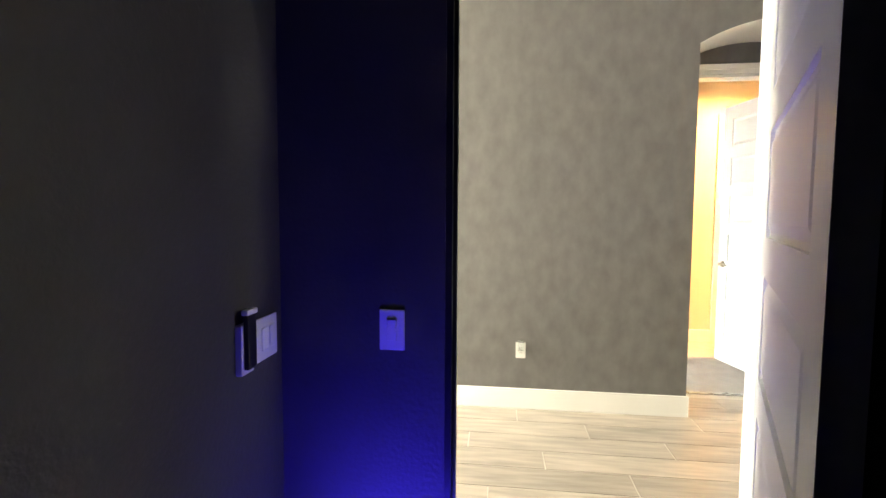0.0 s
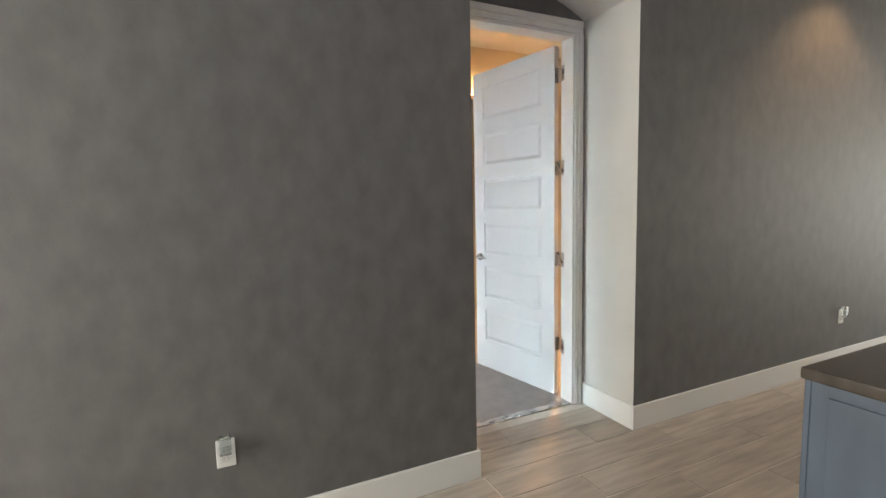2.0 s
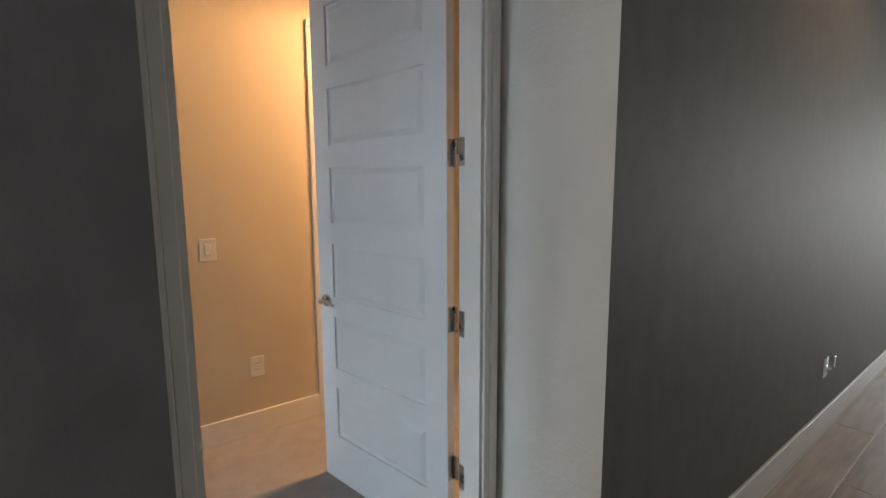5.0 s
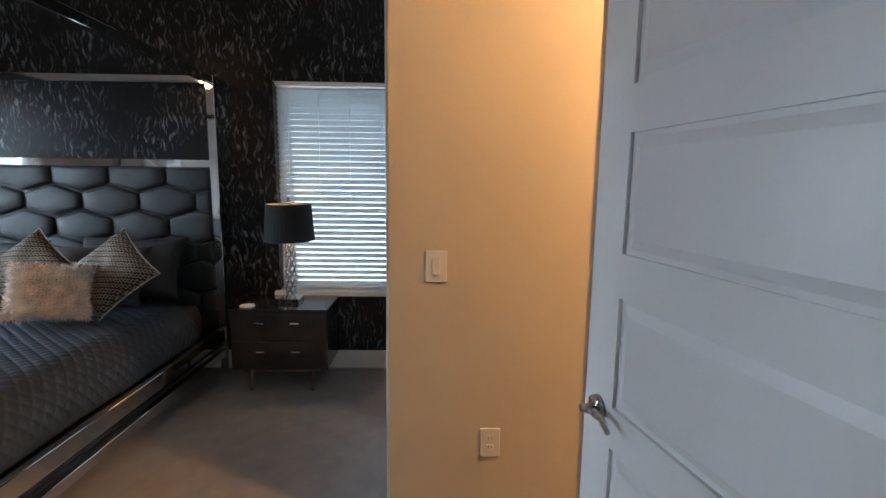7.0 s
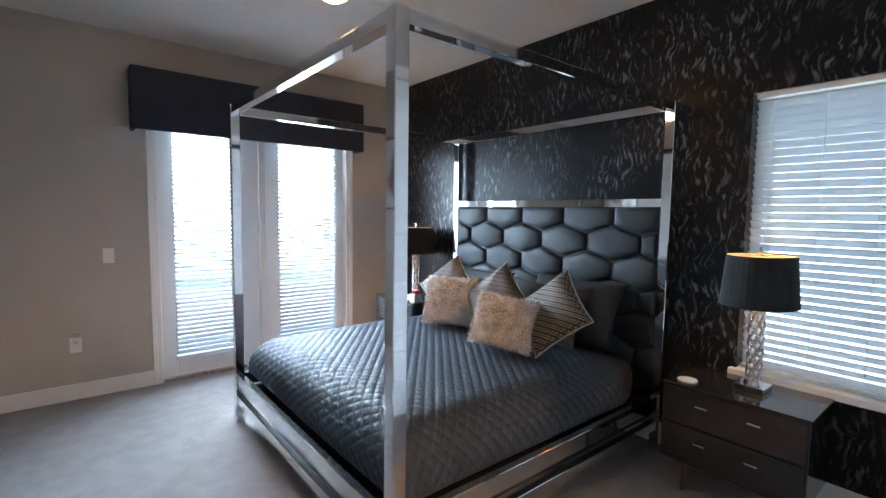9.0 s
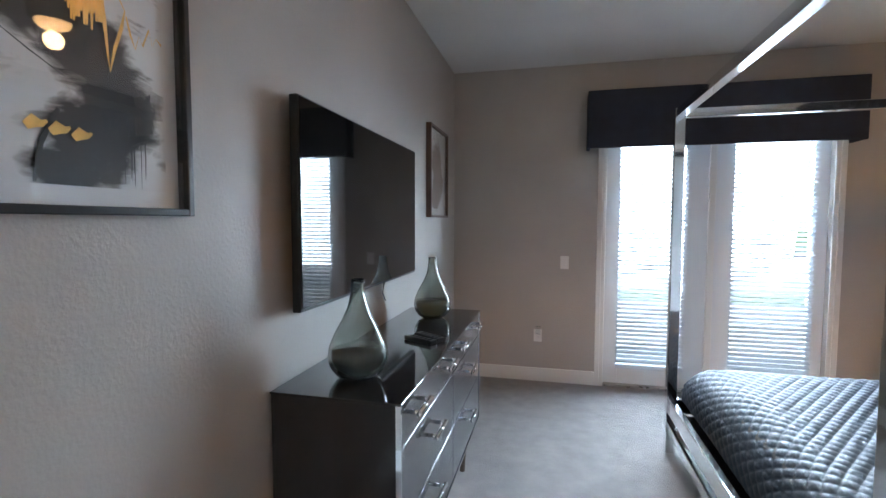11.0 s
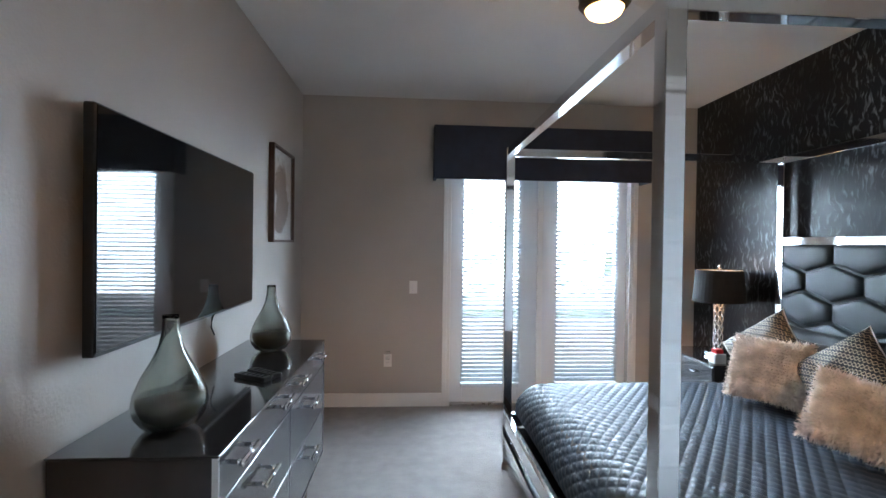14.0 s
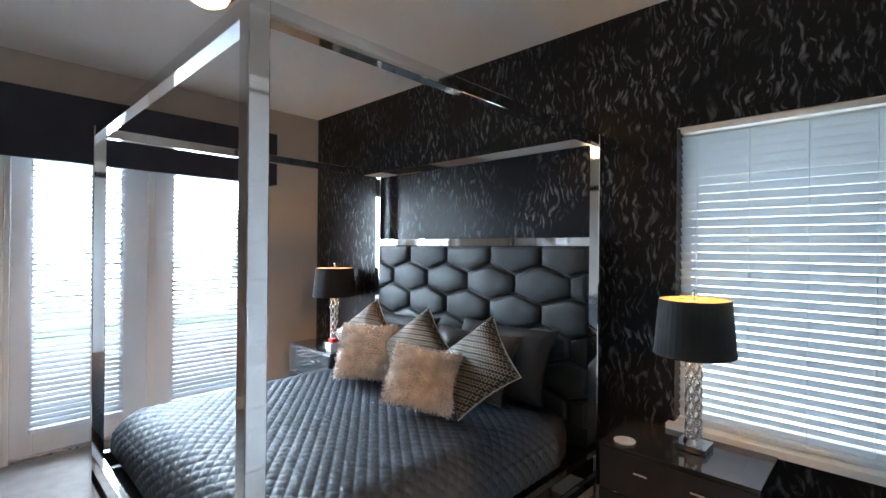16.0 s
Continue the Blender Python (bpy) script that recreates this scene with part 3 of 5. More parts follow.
def panel_leaf(width, height, thick=0.04, rows=6):
    """One moulded door leaf in its own coordinates: hinge edge at x 0, face towards -y and +y."""
    bm = bmesh.new()
    stile = 0.115
    gap = 0.10
    ph = (height - 0.24 - 0.12 - gap * (rows - 1)) / rows
    zs = [0.24 + k * (ph + gap) for k in range(rows)]
    add_box(bm, 0, -thick / 2 + 0.009, 0, width, thick / 2 - 0.009, height)
    for s in (-1, 1):
        lo, hi = sorted((s * (thick / 2 - 0.009), s * thick / 2))
        add_box(bm, 0, lo, 0, stile, hi, height)
        add_box(bm, width - stile, lo, 0, width, hi, height)
        edges = [0.0] + [v for z in zs for v in (z, z + ph)] + [height]
        for k in range(0, len(edges), 2):
            add_box(bm, stile, lo, edges[k], width - stile, hi, edges[k + 1])
        for z in zs:
            cx0, cx1, cz0, cz1 = stile + 0.035, width - stile - 0.035, z + 0.035, z + ph - 0.035
            ya, yb = s * (thick / 2 - 0.009), s * (thick / 2 - 0.001)
            a = [bm.verts.new(c) for c in ((stile + 0.012, ya, z + 0.012), (width - stile - 0.012, ya, z + 0.012), (width - stile - 0.012, ya, z + ph - 0.012), (stile + 0.012, ya, z + ph - 0.012))]
            b = [bm.verts.new(c) for c in ((cx0, yb, cz0), (cx1, yb, cz0), (cx1, yb, cz1), (cx0, yb, cz1))]
            bm.faces.new(b)
            for k in range(4):
                bm.faces.new((a[k], a[(k + 1) % 4], b[(k + 1) % 4], b[k]))
    bmesh.ops.recalc_face_normals(bm, faces=bm.faces)
    return bm


def lever(parent, x, z, side, direction):
    bm = cyl((x, side * 0.02, z), (x, side * 0.032, z), 0.031, 0.029, 24)
    add_cyl(bm, (x, side * 0.03, z), (x, side * 0.065, z), 0.011, 0.011, 14)
    for k in range(5):
        a, b = k / 5, (k + 1) / 5
        add_cyl(bm, (x + direction * 0.105 * a, side * (0.062 - 0.012 * math.sin(a * 3)), z + 0.006 * math.sin(a * 5)), (x + direction * 0.105 * b, side * (0.062 - 0.012 * math.sin(b * 3)), z + 0.006 * math.sin(b * 5)), 0.0095 - 0.003 * a, 0.0095 - 0.003 * b, 12)
    return part("handle", bm, STEEL, parent, "satin nickel lever handle", True)


def hinge(parent, z, y=-0.02):
    bm = cyl((-0.016, y + 0.004, z - 0.05), (-0.016, y + 0.004, z + 0.05), 0.007, 0.007, 12)
    for k in (-0.03, -0.01, 0.01, 0.03):
        add_cyl(bm, (-0.016, y + 0.004, z + k - 0.0008), (-0.016, y + 0.004, z + k + 0.0008), 0.0078, 0.0078, 12)
    add_box(bm, -0.003, y + 0.002, z - 0.05, 0.001, y + 0.036, z + 0.05)
    add_box(bm, -0.016, y + 0.002, z - 0.05, -0.003, y + 0.005, z + 0.05)
    return part("hinge", bm, STEEL, parent, "satin nickel butt hinge")


def door(name, loc, yaw, width, label, sides, hz=(2.238, 1.617, 0.985, 0.372), rows=6, hy=-0.02):
    d = thing(name, loc, label, "door", kind="structure", rot=(0, 0, yaw))
    leaf = part("leaf", panel_leaf(width, 2.43, rows=rows), DOORW, d)
    for s in sides:
        lever(d, width - 0.06, 0.94, s, -1)
    for z in hz:
        hinge(d, z, hy)
    return d


# local +x runs from hinge to latch
door("door_bedroom", (0.524, -0.375, 0.012), 10.9, 0.855, "open white six-panel bedroom door", (1, -1))
door("door_dark_room", (-2.092, 1.212, 0.012), 156, 0.90, "open white panel door of the dark room", (1, -1), hy=0.02)
door("door_closet", (2.175, 0.325, 0.012), 0, 0.81, "closed white panel closet door", (1,), hy=0.02)


def glazing(d, x0, x1, z0, z1, y):
    ob = part("pane", bx(x0, y - 0.003, z0, x1, y + 0.003, z1), PANE, d, "clear glass")
    ob.visible_shadow = False


def slats(parent, axis, fixed, a0, a1, z0, z1, pitch, depth, tilt):
    """Blind slats as single bowed strips sharing one mesh."""
    bm = bmesh.new()
    c, s = math.cos(tilt), math.sin(tilt)
    rows = []
    for k in range(5):
        q = (k / 4 - 0.5) * depth
        bow = 0.003 * (1 - (k / 2 - 1) ** 2)
        n, z = q * c - bow * s, q * s + bow * c
        rows.append([bm.verts.new((u, n, z) if axis == 'x' else (n, u, z)) for u in (a0, a1)])
    for r0, r1 in zip(rows, rows[1:]):
        bm.faces.new((r0[0], r0[1], r1[1], r1[0]))
    bmesh.ops.solidify(bm, geom=bm.faces[:], thickness=0.0025)
    me = mesh_of("slat", bm, BLIND, True)
    count = int((z1 - z0) / pitch)
    for k in range(count):
        ob = new("slat", me)
        ob.parent = parent
        ob.location = (0, fixed, z0 + pitch * (k + 0.5)) if axis == 'x' else (fixed, 0, z0 + pitch * (k + 0.5))
    return count


def french_door(name, x0, x1, g0, g1, label):
    d = thing(name, (0, 0, 0), label, "door", kind="structure")
    y0, y1 = 5.055, 5.10
    part("stile", bx(x0, y0, 0.01, g0, y1, 2.46, 0.003, 1), DOORW, d)
    part("stile", bx(g1, y0, 0.01, x1, y1, 2.46, 0.003, 1), DOORW, d)
    part("bottom_rail", bx(g0, y0, 0.01, g1, y1, 0.235, 0.003, 1), DOORW, d)
    part("top_rail", bx(g0, y0, 2.33, g1, y1, 2.46, 0.003, 1), DOORW, d)
    glazing(d, g0, g1, 0.235, 2.33, 5.085)
    return d


french_door("door_french", fx0 + 0.004, 2.272, 1.53, 2.06, "white french door with a full glass pane")
french_door("door_french_second", 2.276, fx1 - 0.004, 2.45, 3.03, "white french door with a full glass pane")
solid("door_sill", bx(fx0, 5.002, 0.0, fx1, 5.16, 0.022, 0.003, 1), STEEL, "metal sill under the french doors", "sill", kind="structure")
solid("trim_astragal", bx(2.245, 5.03, 0.01, 2.30, 5.054, 2.46, 0.005), WHITE, "white strip where the french doors meet", "trim", kind="structure")


def door_blind(x0, x1):
    b = thing("window_blind", (0, 0, 0), "white slatted blind hanging on the french door", "blind", "blinds on the french doors")
    part("head_rail", bx(x0, 5.005, 2.27, x1, 5.054, 2.33, 0.004), BLIND, b)
    part("bottom_rail", bx(x0, 5.008, 0.175, x1, 5.05, 0.215, 0.006), BLIND, b)
    slats(b, 'x', 5.03, x0, x1, 0.225, 2.27, 0.040, 0.046, radians(30))
    for x in (x0 + 0.09, (x0 + x1) / 2, x1 - 0.09):
        part("cord", cyl((x, 5.03, 0.2), (x, 5.03, 2.29), 0.0015, 0.0015, 6), BLIND, b)


door_blind(1.51, 2.08)
door_blind(2.43, 3.05)


def bedroom_window():
    w = thing("window_1", (0, 0, 0), "white framed bedroom window", "window", kind="structure")
    x = W + 0.10
    part("window_frame", add_box(add_box(add_box(bx(x, wy0, wz0, x + 0.05, wy0 + 0.05, wz1), x, wy1 - 0.05, wz0, x + 0.05, wy1, wz1), x, wy0 + 0.05, wz0, x + 0.05, wy1 - 0.05, wz0 + 0.05), x, wy0 + 0.05, wz1 - 0.05, x + 0.05, wy1 - 0.05, wz1), WHITE, w)
    pane = part("pane", bx(x + 0.02, wy0 + 0.05, wz0 + 0.05, x + 0.026, wy1 - 0.05, wz1 - 0.05), PANE, w)
    pane.visible_shadow = False
    solid("window_sill", bx(W - 0.045, wy0 - 0.035, wz0 - 0.035, W + 0.09, wy1 + 0.03, wz0 + 0.004, 0.005), WHITE, "white painted window sill", "sill", kind="structure")
    b = thing("window_blind", (0, 0, 0), "white slatted blind closed over the window", "blind")
    part("head_rail", bx(W + 0.012, wy0 + 0.012, wz1 - 0.03, W + 0.07, wy1 - 0.012, wz1 - 0.002, 0.004), WHITE, b)
    part("bottom_rail", bx(W + 0.015, wy0 + 0.014, wz0 + 0.008, W + 0.06, wy1 - 0.014, wz0 + 0.03, 0.004), BLIND, b)
    slats(b, 'y', W + 0.04, wy0 + 0.014, wy1 - 0.014, wz0 + 0.033, wz1 - 0.022, 0.0440, 0.05, radians(-51))
    for k in range(4):
        y = wy0 + 0.1 + k * (wy1 - wy0 - 0.2) / 3
        part("ladder_cord", cyl((W + 0.008, y, wz0 + 0.02), (W + 0.008, y, wz1 - 0.04), 0.0013, 0.0013, 6), BLIND, b)


bedroom_window()


def glass_doors():
    w = thing("window_2", (0, 0, 0), "tall sliding glass doors of the great room", "window", kind="structure")
    for x in (-5.9, -4.3, -2.7, -1.1, 0.5, 2.1, 3.9):
        part("mullion", bx(x - 0.05, -10.66, 0, x + 0.05, -10.55, 2.75), WHITE, w)
    part("bottom_track", bx(-5.85, -10.66, 0, 3.95, -10.55, 0.09), WHITE, w)
    part("top_rail", bx(-5.85, -10.66, 2.66, 3.95, -10.55, 2.75), WHITE, w)


glass_doors()


# ---- bedroom things ----
def cornice():
    c = thing("window_cornice", (0, 0, 0), "upholstered navy velvet cornice box over the french doors", "cornice")
    part("front", bx(1.216, 4.80, 2.144, 3.262, 4.83, 2.632, 0.012, 3), VALANCE, c)
    part("end", bx(1.218, 4.83, 2.146, 1.246, 5.0, 2.63, 0.006), VALANCE, c)
    part("end", bx(3.232, 4.83, 2.146, 3.26, 5.0, 2.63, 0.006), VALANCE, c)
    part("top", bx(1.246, 4.83, 2.60, 3.232, 5.0, 2.63), VALANCE, c)


cornice()

BX0, BX1, BY0, BY1 = 1.708, 3.745, 1.805, 3.825
PT = 2.225


def hexes(y0, y1, z0, z1, pitch, rise, oy, oz):
    """Clipped hexagon outlines that tile the headboard, in y and z."""
    out = []
    g = 0.009
    for r in range(-4, 6):
        for c in range(-2, 8):
            cy, cz = oy + c * pitch + (pitch / 2 if r % 2 else 0), oz + r * rise
            h = rise / 1.5
            poly = [(cy, cz + h * 1.0 - g), (cy + pitch / 2 - g, cz + h * 0.5 - g), (cy + pitch / 2 - g, cz - h * 0.5 + g), (cy, cz - h * 1.0 + g), (cy - pitch / 2 + g, cz - h * 0.5 + g), (cy - pitch / 2 + g, cz + h * 0.5 - g)]
            for axis, lim, sign in ((0, y0, 1), (0, y1, -1), (1, z0, 1), (1, z1, -1)):
                new_poly = []
                for i in range(len(poly)):
                    p, q = poly[i], poly[(i + 1) % len(poly)]
                    inp, inq = (p[axis] - lim) * sign >= 0, (q[axis] - lim) * sign >= 0
                    if inp:
                        new_poly.append(p)
                    if inp != inq:
                        k = (lim - p[axis]) / (q[axis] - p[axis])
                        new_poly.append((p[0] + k * (q[0] - p[0]), p[1] + k * (q[1] - p[1])))
                poly = new_poly
                if len(poly) < 3:
                    break
            if len(poly) >= 3:
                area = abs(sum(poly[i][0] * poly[(i + 1) % len(poly)][1] - poly[(i + 1) % len(poly)][0] * poly[i][1] for i in range(len(poly)))) / 2
                if area > 0.002:
                    out.append(poly)
    return out


def cushion_tile(poly, x_back):
    """A padded leather tile that swells towards -x."""
    bm = bmesh.new()
    cy = sum(p[0] for p in poly) / len(poly)
    cz = sum(p[1] for p in poly) / len(poly)
    fine = []
    for i in range(len(poly)):
        p, q = poly[i], poly[(i + 1) % len(poly)]
        for k in range(3):
            fine.append((p[0] + (q[0] - p[0]) * k / 3, p[1] + (q[1] - p[1]) * k / 3))
    rings = []
    for s, d in ((1.0, 0.0), (0.985, 0.015), (0.93, 0.026), (0.82, 0.032), (0.5, 0.034)):
        rings.append([bm.verts.new((x_back - d, cy + (y - cy) * s, cz + (z - cz) * s)) for y, z in fine])
    for a, b in zip(rings, rings[1:]):
        for k in range(len(fine)):
            bm.faces.new((a[k], a[(k + 1) % len(fine)], b[(k + 1) % len(fine)], b[k]))
    bm.faces.new(rings[-1])
    bmesh.ops.recalc_face_normals(bm, faces=bm.faces)
    return bm


def canopy_bed():
    b = thing("canopy_bed", (BX0, BY0, 0), "polished chrome four-poster canopy bed with black leather headboard", "bed")
    L, Wd, s = BX1 - BX0, BY1 - BY0, 0.030
    for x in (0, L):
        for y in (0, Wd):
            part("post", bx(x - s, y - s, 0, x + s, y + s, PT, 0.003, 1), CHROME, b)
    h = 0.026
    for y in (0, Wd):
        part("canopy_rail", bx(s, y - h, PT - 0.056, L - s, y + h, PT - 0.004, 0.002, 1), CHROME, b)
        part("side_rail", bx(s, y - 0.02, 0.27, L - s, y + 0.02, 0.36, 0.003, 1), CHROME, b)
        part("lower_rail", bx(s, y - 0.02, 0.14, L - s, y + 0.02, 0.20, 0.003, 1), CHROME, b)
    for x in (0, L):
        part("canopy_rail", bx(x - h, s, PT - 0.056, x + h, Wd - s, PT - 0.004, 0.002, 1), CHROME, b)
        part("end_rail", bx(x - 0.02, s, 0.27, x + 0.02, Wd - s, 0.36, 0.003, 1), CHROME, b)
        part("lower_rail", bx(x - 0.02, s, 0.14, x + 0.02, Wd - s, 0.20, 0.003, 1), CHROME, b)
    part("slat_base", bx(0.03, 0.03, 0.21, L - 0.05, Wd - 0.03, 0.26), BLACKM, b)
    part("headboard_rail", bx(L - 0.03, s, 1.575, L + 0.03, Wd - s, 1.63, 0.002, 1), CHROME, b)
    hb = part("headboard", bx(L - 0.012, s, 0.38, L + 0.028, Wd - s, 1.574), LEATHER, b, "padded black leather headboard")
    for poly in hexes(s + 0.004, Wd - s - 0.004, 0.5, 1.572, 0.413, 0.187, 2.158 - BY0, 1.325):
        t = part("hexagon_panel", cushion_tile(poly, L - 0.013), LEATHER, hb, "", True)


canopy_bed()


def mattress():
    bm = bx(1.80, 1.90, 0.262, 3.69, 3.775, 0.60, 0.16, 6)
    solid("mattress", bm, SHEET, "thick mattress in a dark brown satin sheet", "mattress", smooth=True)


mattress()


def quilt():
    """Diamond-quilted coverlet draped over the mattress, open at the head."""
    bm = bmesh.new()
    nu, nv = 380, 420
    x0, x1, y0, y1, top, drop = 1.775, 3.45, 1.868, 3.805, 0.618, 0.26
    r = 0.20

    def side(s, lim):
        """Arc length s past the bend: outward shift and fall."""
        if s <= 0:
            return 0.0, 0.0
        a = s / r
        if a < math.pi / 2:
            return r * math.sin(a), r * (1 - math.cos(a))
        return r, r + (s - r * math.pi / 2)
    rows = []
    fx = x0 + r
    fy0, fy1 = y0 + r, y1 - r
    ext = r * math.pi / 2 + drop - r
    for i in range(nu + 1):
        u = -ext + (x1 - fx + ext) * i / nu
        row = []
        for j in range(nv + 1):
            v = -ext + (fy1 - fy0 + 2 * ext) * j / nv
            sx, fallx = side(-u, x0)
            x = fx - sx if u < 0 else fx + u
            if v < 0:
                o, fy = side(-v, y0)
                y = fy0 - o
            elif v > fy1 - fy0:
                o, fy = side(v - (fy1 - fy0), y1)
                y = fy1 + o
            else:
                y, fy = fy0 + v, 0.0
            fall = max(fallx, fy) if min(fallx, fy) < 0.02 else (fallx ** 4 + fy ** 4) ** 0.25
            p = 0.064
            d = abs(math.sin(math.pi * (u + v * 0.78) / p)) * abs(math.sin(math.pi * (u - v * 0.78) / p))
            puff = 0.0075 * d ** 0.5
            wob = 0.010 * noise.noise(Vector((u * 1.6, v * 1.6, 3.0)))
            z = top - fall + (puff if fall < r else puff * 0.3) + wob
            outx = -puff if fallx > r * 0.6 else 0
            outy = (-puff if v < 0 else puff) if fy > r * 0.6 else 0
            row.append(bm.verts.new((x + outx, y + outy, z)))
        rows.append(row)
    for a, b in zip(rows, rows[1:]):
        for k in range(nv):
            bm.faces.new((a[k], b[k], b[k + 1], a[k + 1]))
    solid("quilt", bm, QUILT, "slate blue satin coverlet with diamond quilting on the bed", "quilt", smooth=True)


quilt()


def pillow_mesh(w, h, t, seed, n=22, pinch=0.10):
    bm = bmesh.new()
    layers = []
    for s in (-1, 1):
        grid = []
        for i in range(n + 1):
            row = []
            for j in range(n + 1):
                u, v = 2 * i / n - 1, 2 * j / n - 1
                k = 1 - pinch * (1 - abs(u) ** 2) * abs(v) ** 3
                l = 1 - pinch * (1 - abs(v) ** 2) * abs(u) ** 3
                th = t / 2 * max(0.0, (1 - u ** 4) * (1 - v ** 4)) ** 0.55
                th *= 1 + 0.16 * noise.noise(Vector((u * 2.1 + seed, v * 2.1, s)))
                row.append(bm.verts.new((u * w / 2 * l, v * h / 2 * k, s * th)))
            grid.append(row)
        layers.append(grid)
        for a, b in zip(grid, grid[1:]):
            for q in range(n):
                f = (a[q], b[q], b[q + 1], a[q + 1])
                bm.faces.new(f if s > 0 else f[::-1])
    bmesh.ops.remove_doubles(bm, verts=bm.verts, dist=0.0004)
    return bm


def pillow(name, at, rot, w, h, t, material, label, seed, fur=False, group=""):
    p = thing(name, at, label, "pillow", group, rot=rot)
    body = pillow_mesh(w, h, t, seed)
    if fur:
        rnd = random.Random(seed)
        tufts = bmesh.new()
        faces = list(body.faces)
        body.normal_update()
        for k in range(11000):
            f = rnd.choice(faces)
            vs = [v.co for v in f.verts]
            wts = [rnd.random() for _ in vs]
            c = sum((v * q for v, q in zip(vs, wts)), Vector()) / sum(wts)
            lean = Vector((rnd.uniform(-1, 1), rnd.uniform(-1.3, 0.7), rnd.uniform(-.6, .6)))
            tip = c + f.normal * rnd.uniform(0.010, 0.024) + lean * 0.016
            side = f.normal.cross(lean).normalized() * rnd.uniform(0.0025, 0.0055)
            tufts.faces.new([tufts.verts.new(q) for q in (c - side, c + side, tip)])
        part("fur", tufts, FUR, p, "long cream fur pile")["kind"] = "stuff"
    part("cover", body, material, p, "", True)
    if not fur:
        pts = []
        for k in range(4):
            for q in range(10):
                a = -1 + 2 * q / 10
                u, v = ((a, -1), (1, a), (-a, 1), (-1, -a))[k]
                kk = 1 - 0.10 * (1 - abs(u) ** 2) * abs(v) ** 3
                ll = 1 - 0.10 * (1 - abs(v) ** 2) * abs(u) ** 3
                pts.append((u * w / 2 * ll, v * h / 2 * kk, 0))
        part("piping", tube(pts + pts[:1], 0.004, 6), PAPER if material is CHAIN else material, p)
    return p


# sleeping pillows lean on the headboard; local z is the pillow's front
BED_P = "pillows on the bed"
pillow("pillow", (3.55, 2.36, 0.86), (66, 0, -90), 0.76, 0.46, 0.17, PILLOW, "charcoal cotton sleeping pillow against the headboard", 1, group=BED_P)
pillow("pillow", (3.53, 3.36, 0.83), (64, 0, -90), 0.80, 0.46, 0.17, PILLOW, "charcoal cotton sleeping pillow against the headboard", 2, group=BED_P)
pillow("pillow", (3.43, 2.52, 0.83), (60, 0, -90), 0.70, 0.44, 0.15, PILLOWB, "taupe satin sleeping pillow in front of a charcoal one", 3, group=BED_P)
pillow("pillow", (3.40, 3.28, 0.80), (58, 0, -90), 0.74, 0.44, 0.15, PILLOWB, "taupe satin sleeping pillow in front of a charcoal one", 4, group=BED_P)
for k, (x, y, z, tw) in enumerate(((3.22, 3.33, 0.90, 12), (3.24, 2.80, 0.885, 10), (3.16, 2.22, 0.90, -2))):
    m = pose(x, y, z) @ pose(0, 0, 0, 0, 0, -90 + tw) @ pose(0, 0, 0, 62, 0, 0) @ pose(0, 0, 0, 0, 0, 45)
    p = pillow("throw_pillow", (0, 0, 0), (0, 0, 0), 0.43, 0.43, 0.15, CHAIN, "black throw pillow with gold chain pattern set on its corner", 5 + k, group="patterned throw pillows")
    p.matrix_basis = m
for k, (x, y, z, tw, roll, tall) in enumerate(((3.12, 3.18, 0.835, 24, 2, 0.38), (2.97, 2.455, 0.825, 26, -6, 0.34))):
    m = pose(x, y, z) @ pose(0, 0, 0, 0, 0, -90 + tw) @ pose(0, 0, 0, 66, 0, 0) @ pose(0, 0, 0, 0, 0, roll)
    p = pillow("fur_pillow", (0, 0, 0), (0, 0, 0), 0.42, tall, 0.17, FUR, "cream faux fur throw pillow on the quilt", 11 + k, True, group="fur throw pillows")
    p.matrix_basis = m


def nightstand(name, x0, y0, y1, top, label):
    n = thing(name, (x0, y0, 0), label, "nightstand", "nightstands beside the bed")
    d, w = 3.79 - x0, y1 - y0
    part("body", bx(0.012, 0, 0.17, d, w, top, 0.004, 1), BLACKGLOSS, n)
    part("top", bx(0.0, -0.004, top, d, w + 0.004, top + 0.008, 0.003, 1), BLACKGLOSS, n)
    half = (top - 0.19) / 2
    for k in range(2):
        z = 0.18 + k * half
        dr = part("drawer", bx(0.0, 0.008, z + 0.004, 0.0115, w - 0.008, z + half - 0.004, 0.002, 1), BLACKGLOSS, n)
        for q in (0.32, 0.68):
            bm = bx(-0.028, w * q - 0.03, z + half * 0.62, -0.018, w * q + 0.03, z + half * 0.62 + 0.009, 0.002, 1)
            for e in (-0.022, 0.022):
                add_cyl(bm, (-0.02, w * q + e, z + half * 0.62 + 0.004), (0.0, w * q + e, z + half * 0.62 + 0.004), 0.003, 0.003, 8)
            part("handle", bm, CHROME, dr, "chrome bar handle")
    part("stretcher", bx(0.05, 0.07, 0.14, d - 0.05, w - 0.07, 0.169), WOODLEG, n)
    for a in (0.055, d - 0.06):
        for c in (0.12, w - 0.12):
            part("leg", cyl((a + (0.01 if a > 0.2 else -0.015), c, 0.002), (a, c, 0.15), 0.011, 0.018, 10), WOODLEG, n, "tapered wooden leg")


nightstand("nightstand", 3.36, 0.93, 1.60, 0.60, "dark gloss nightstand with two drawers under the window")
nightstand("nightstand", 3.33, 3.98, 4.66, 0.64, "dark gloss nightstand between bed and french doors")


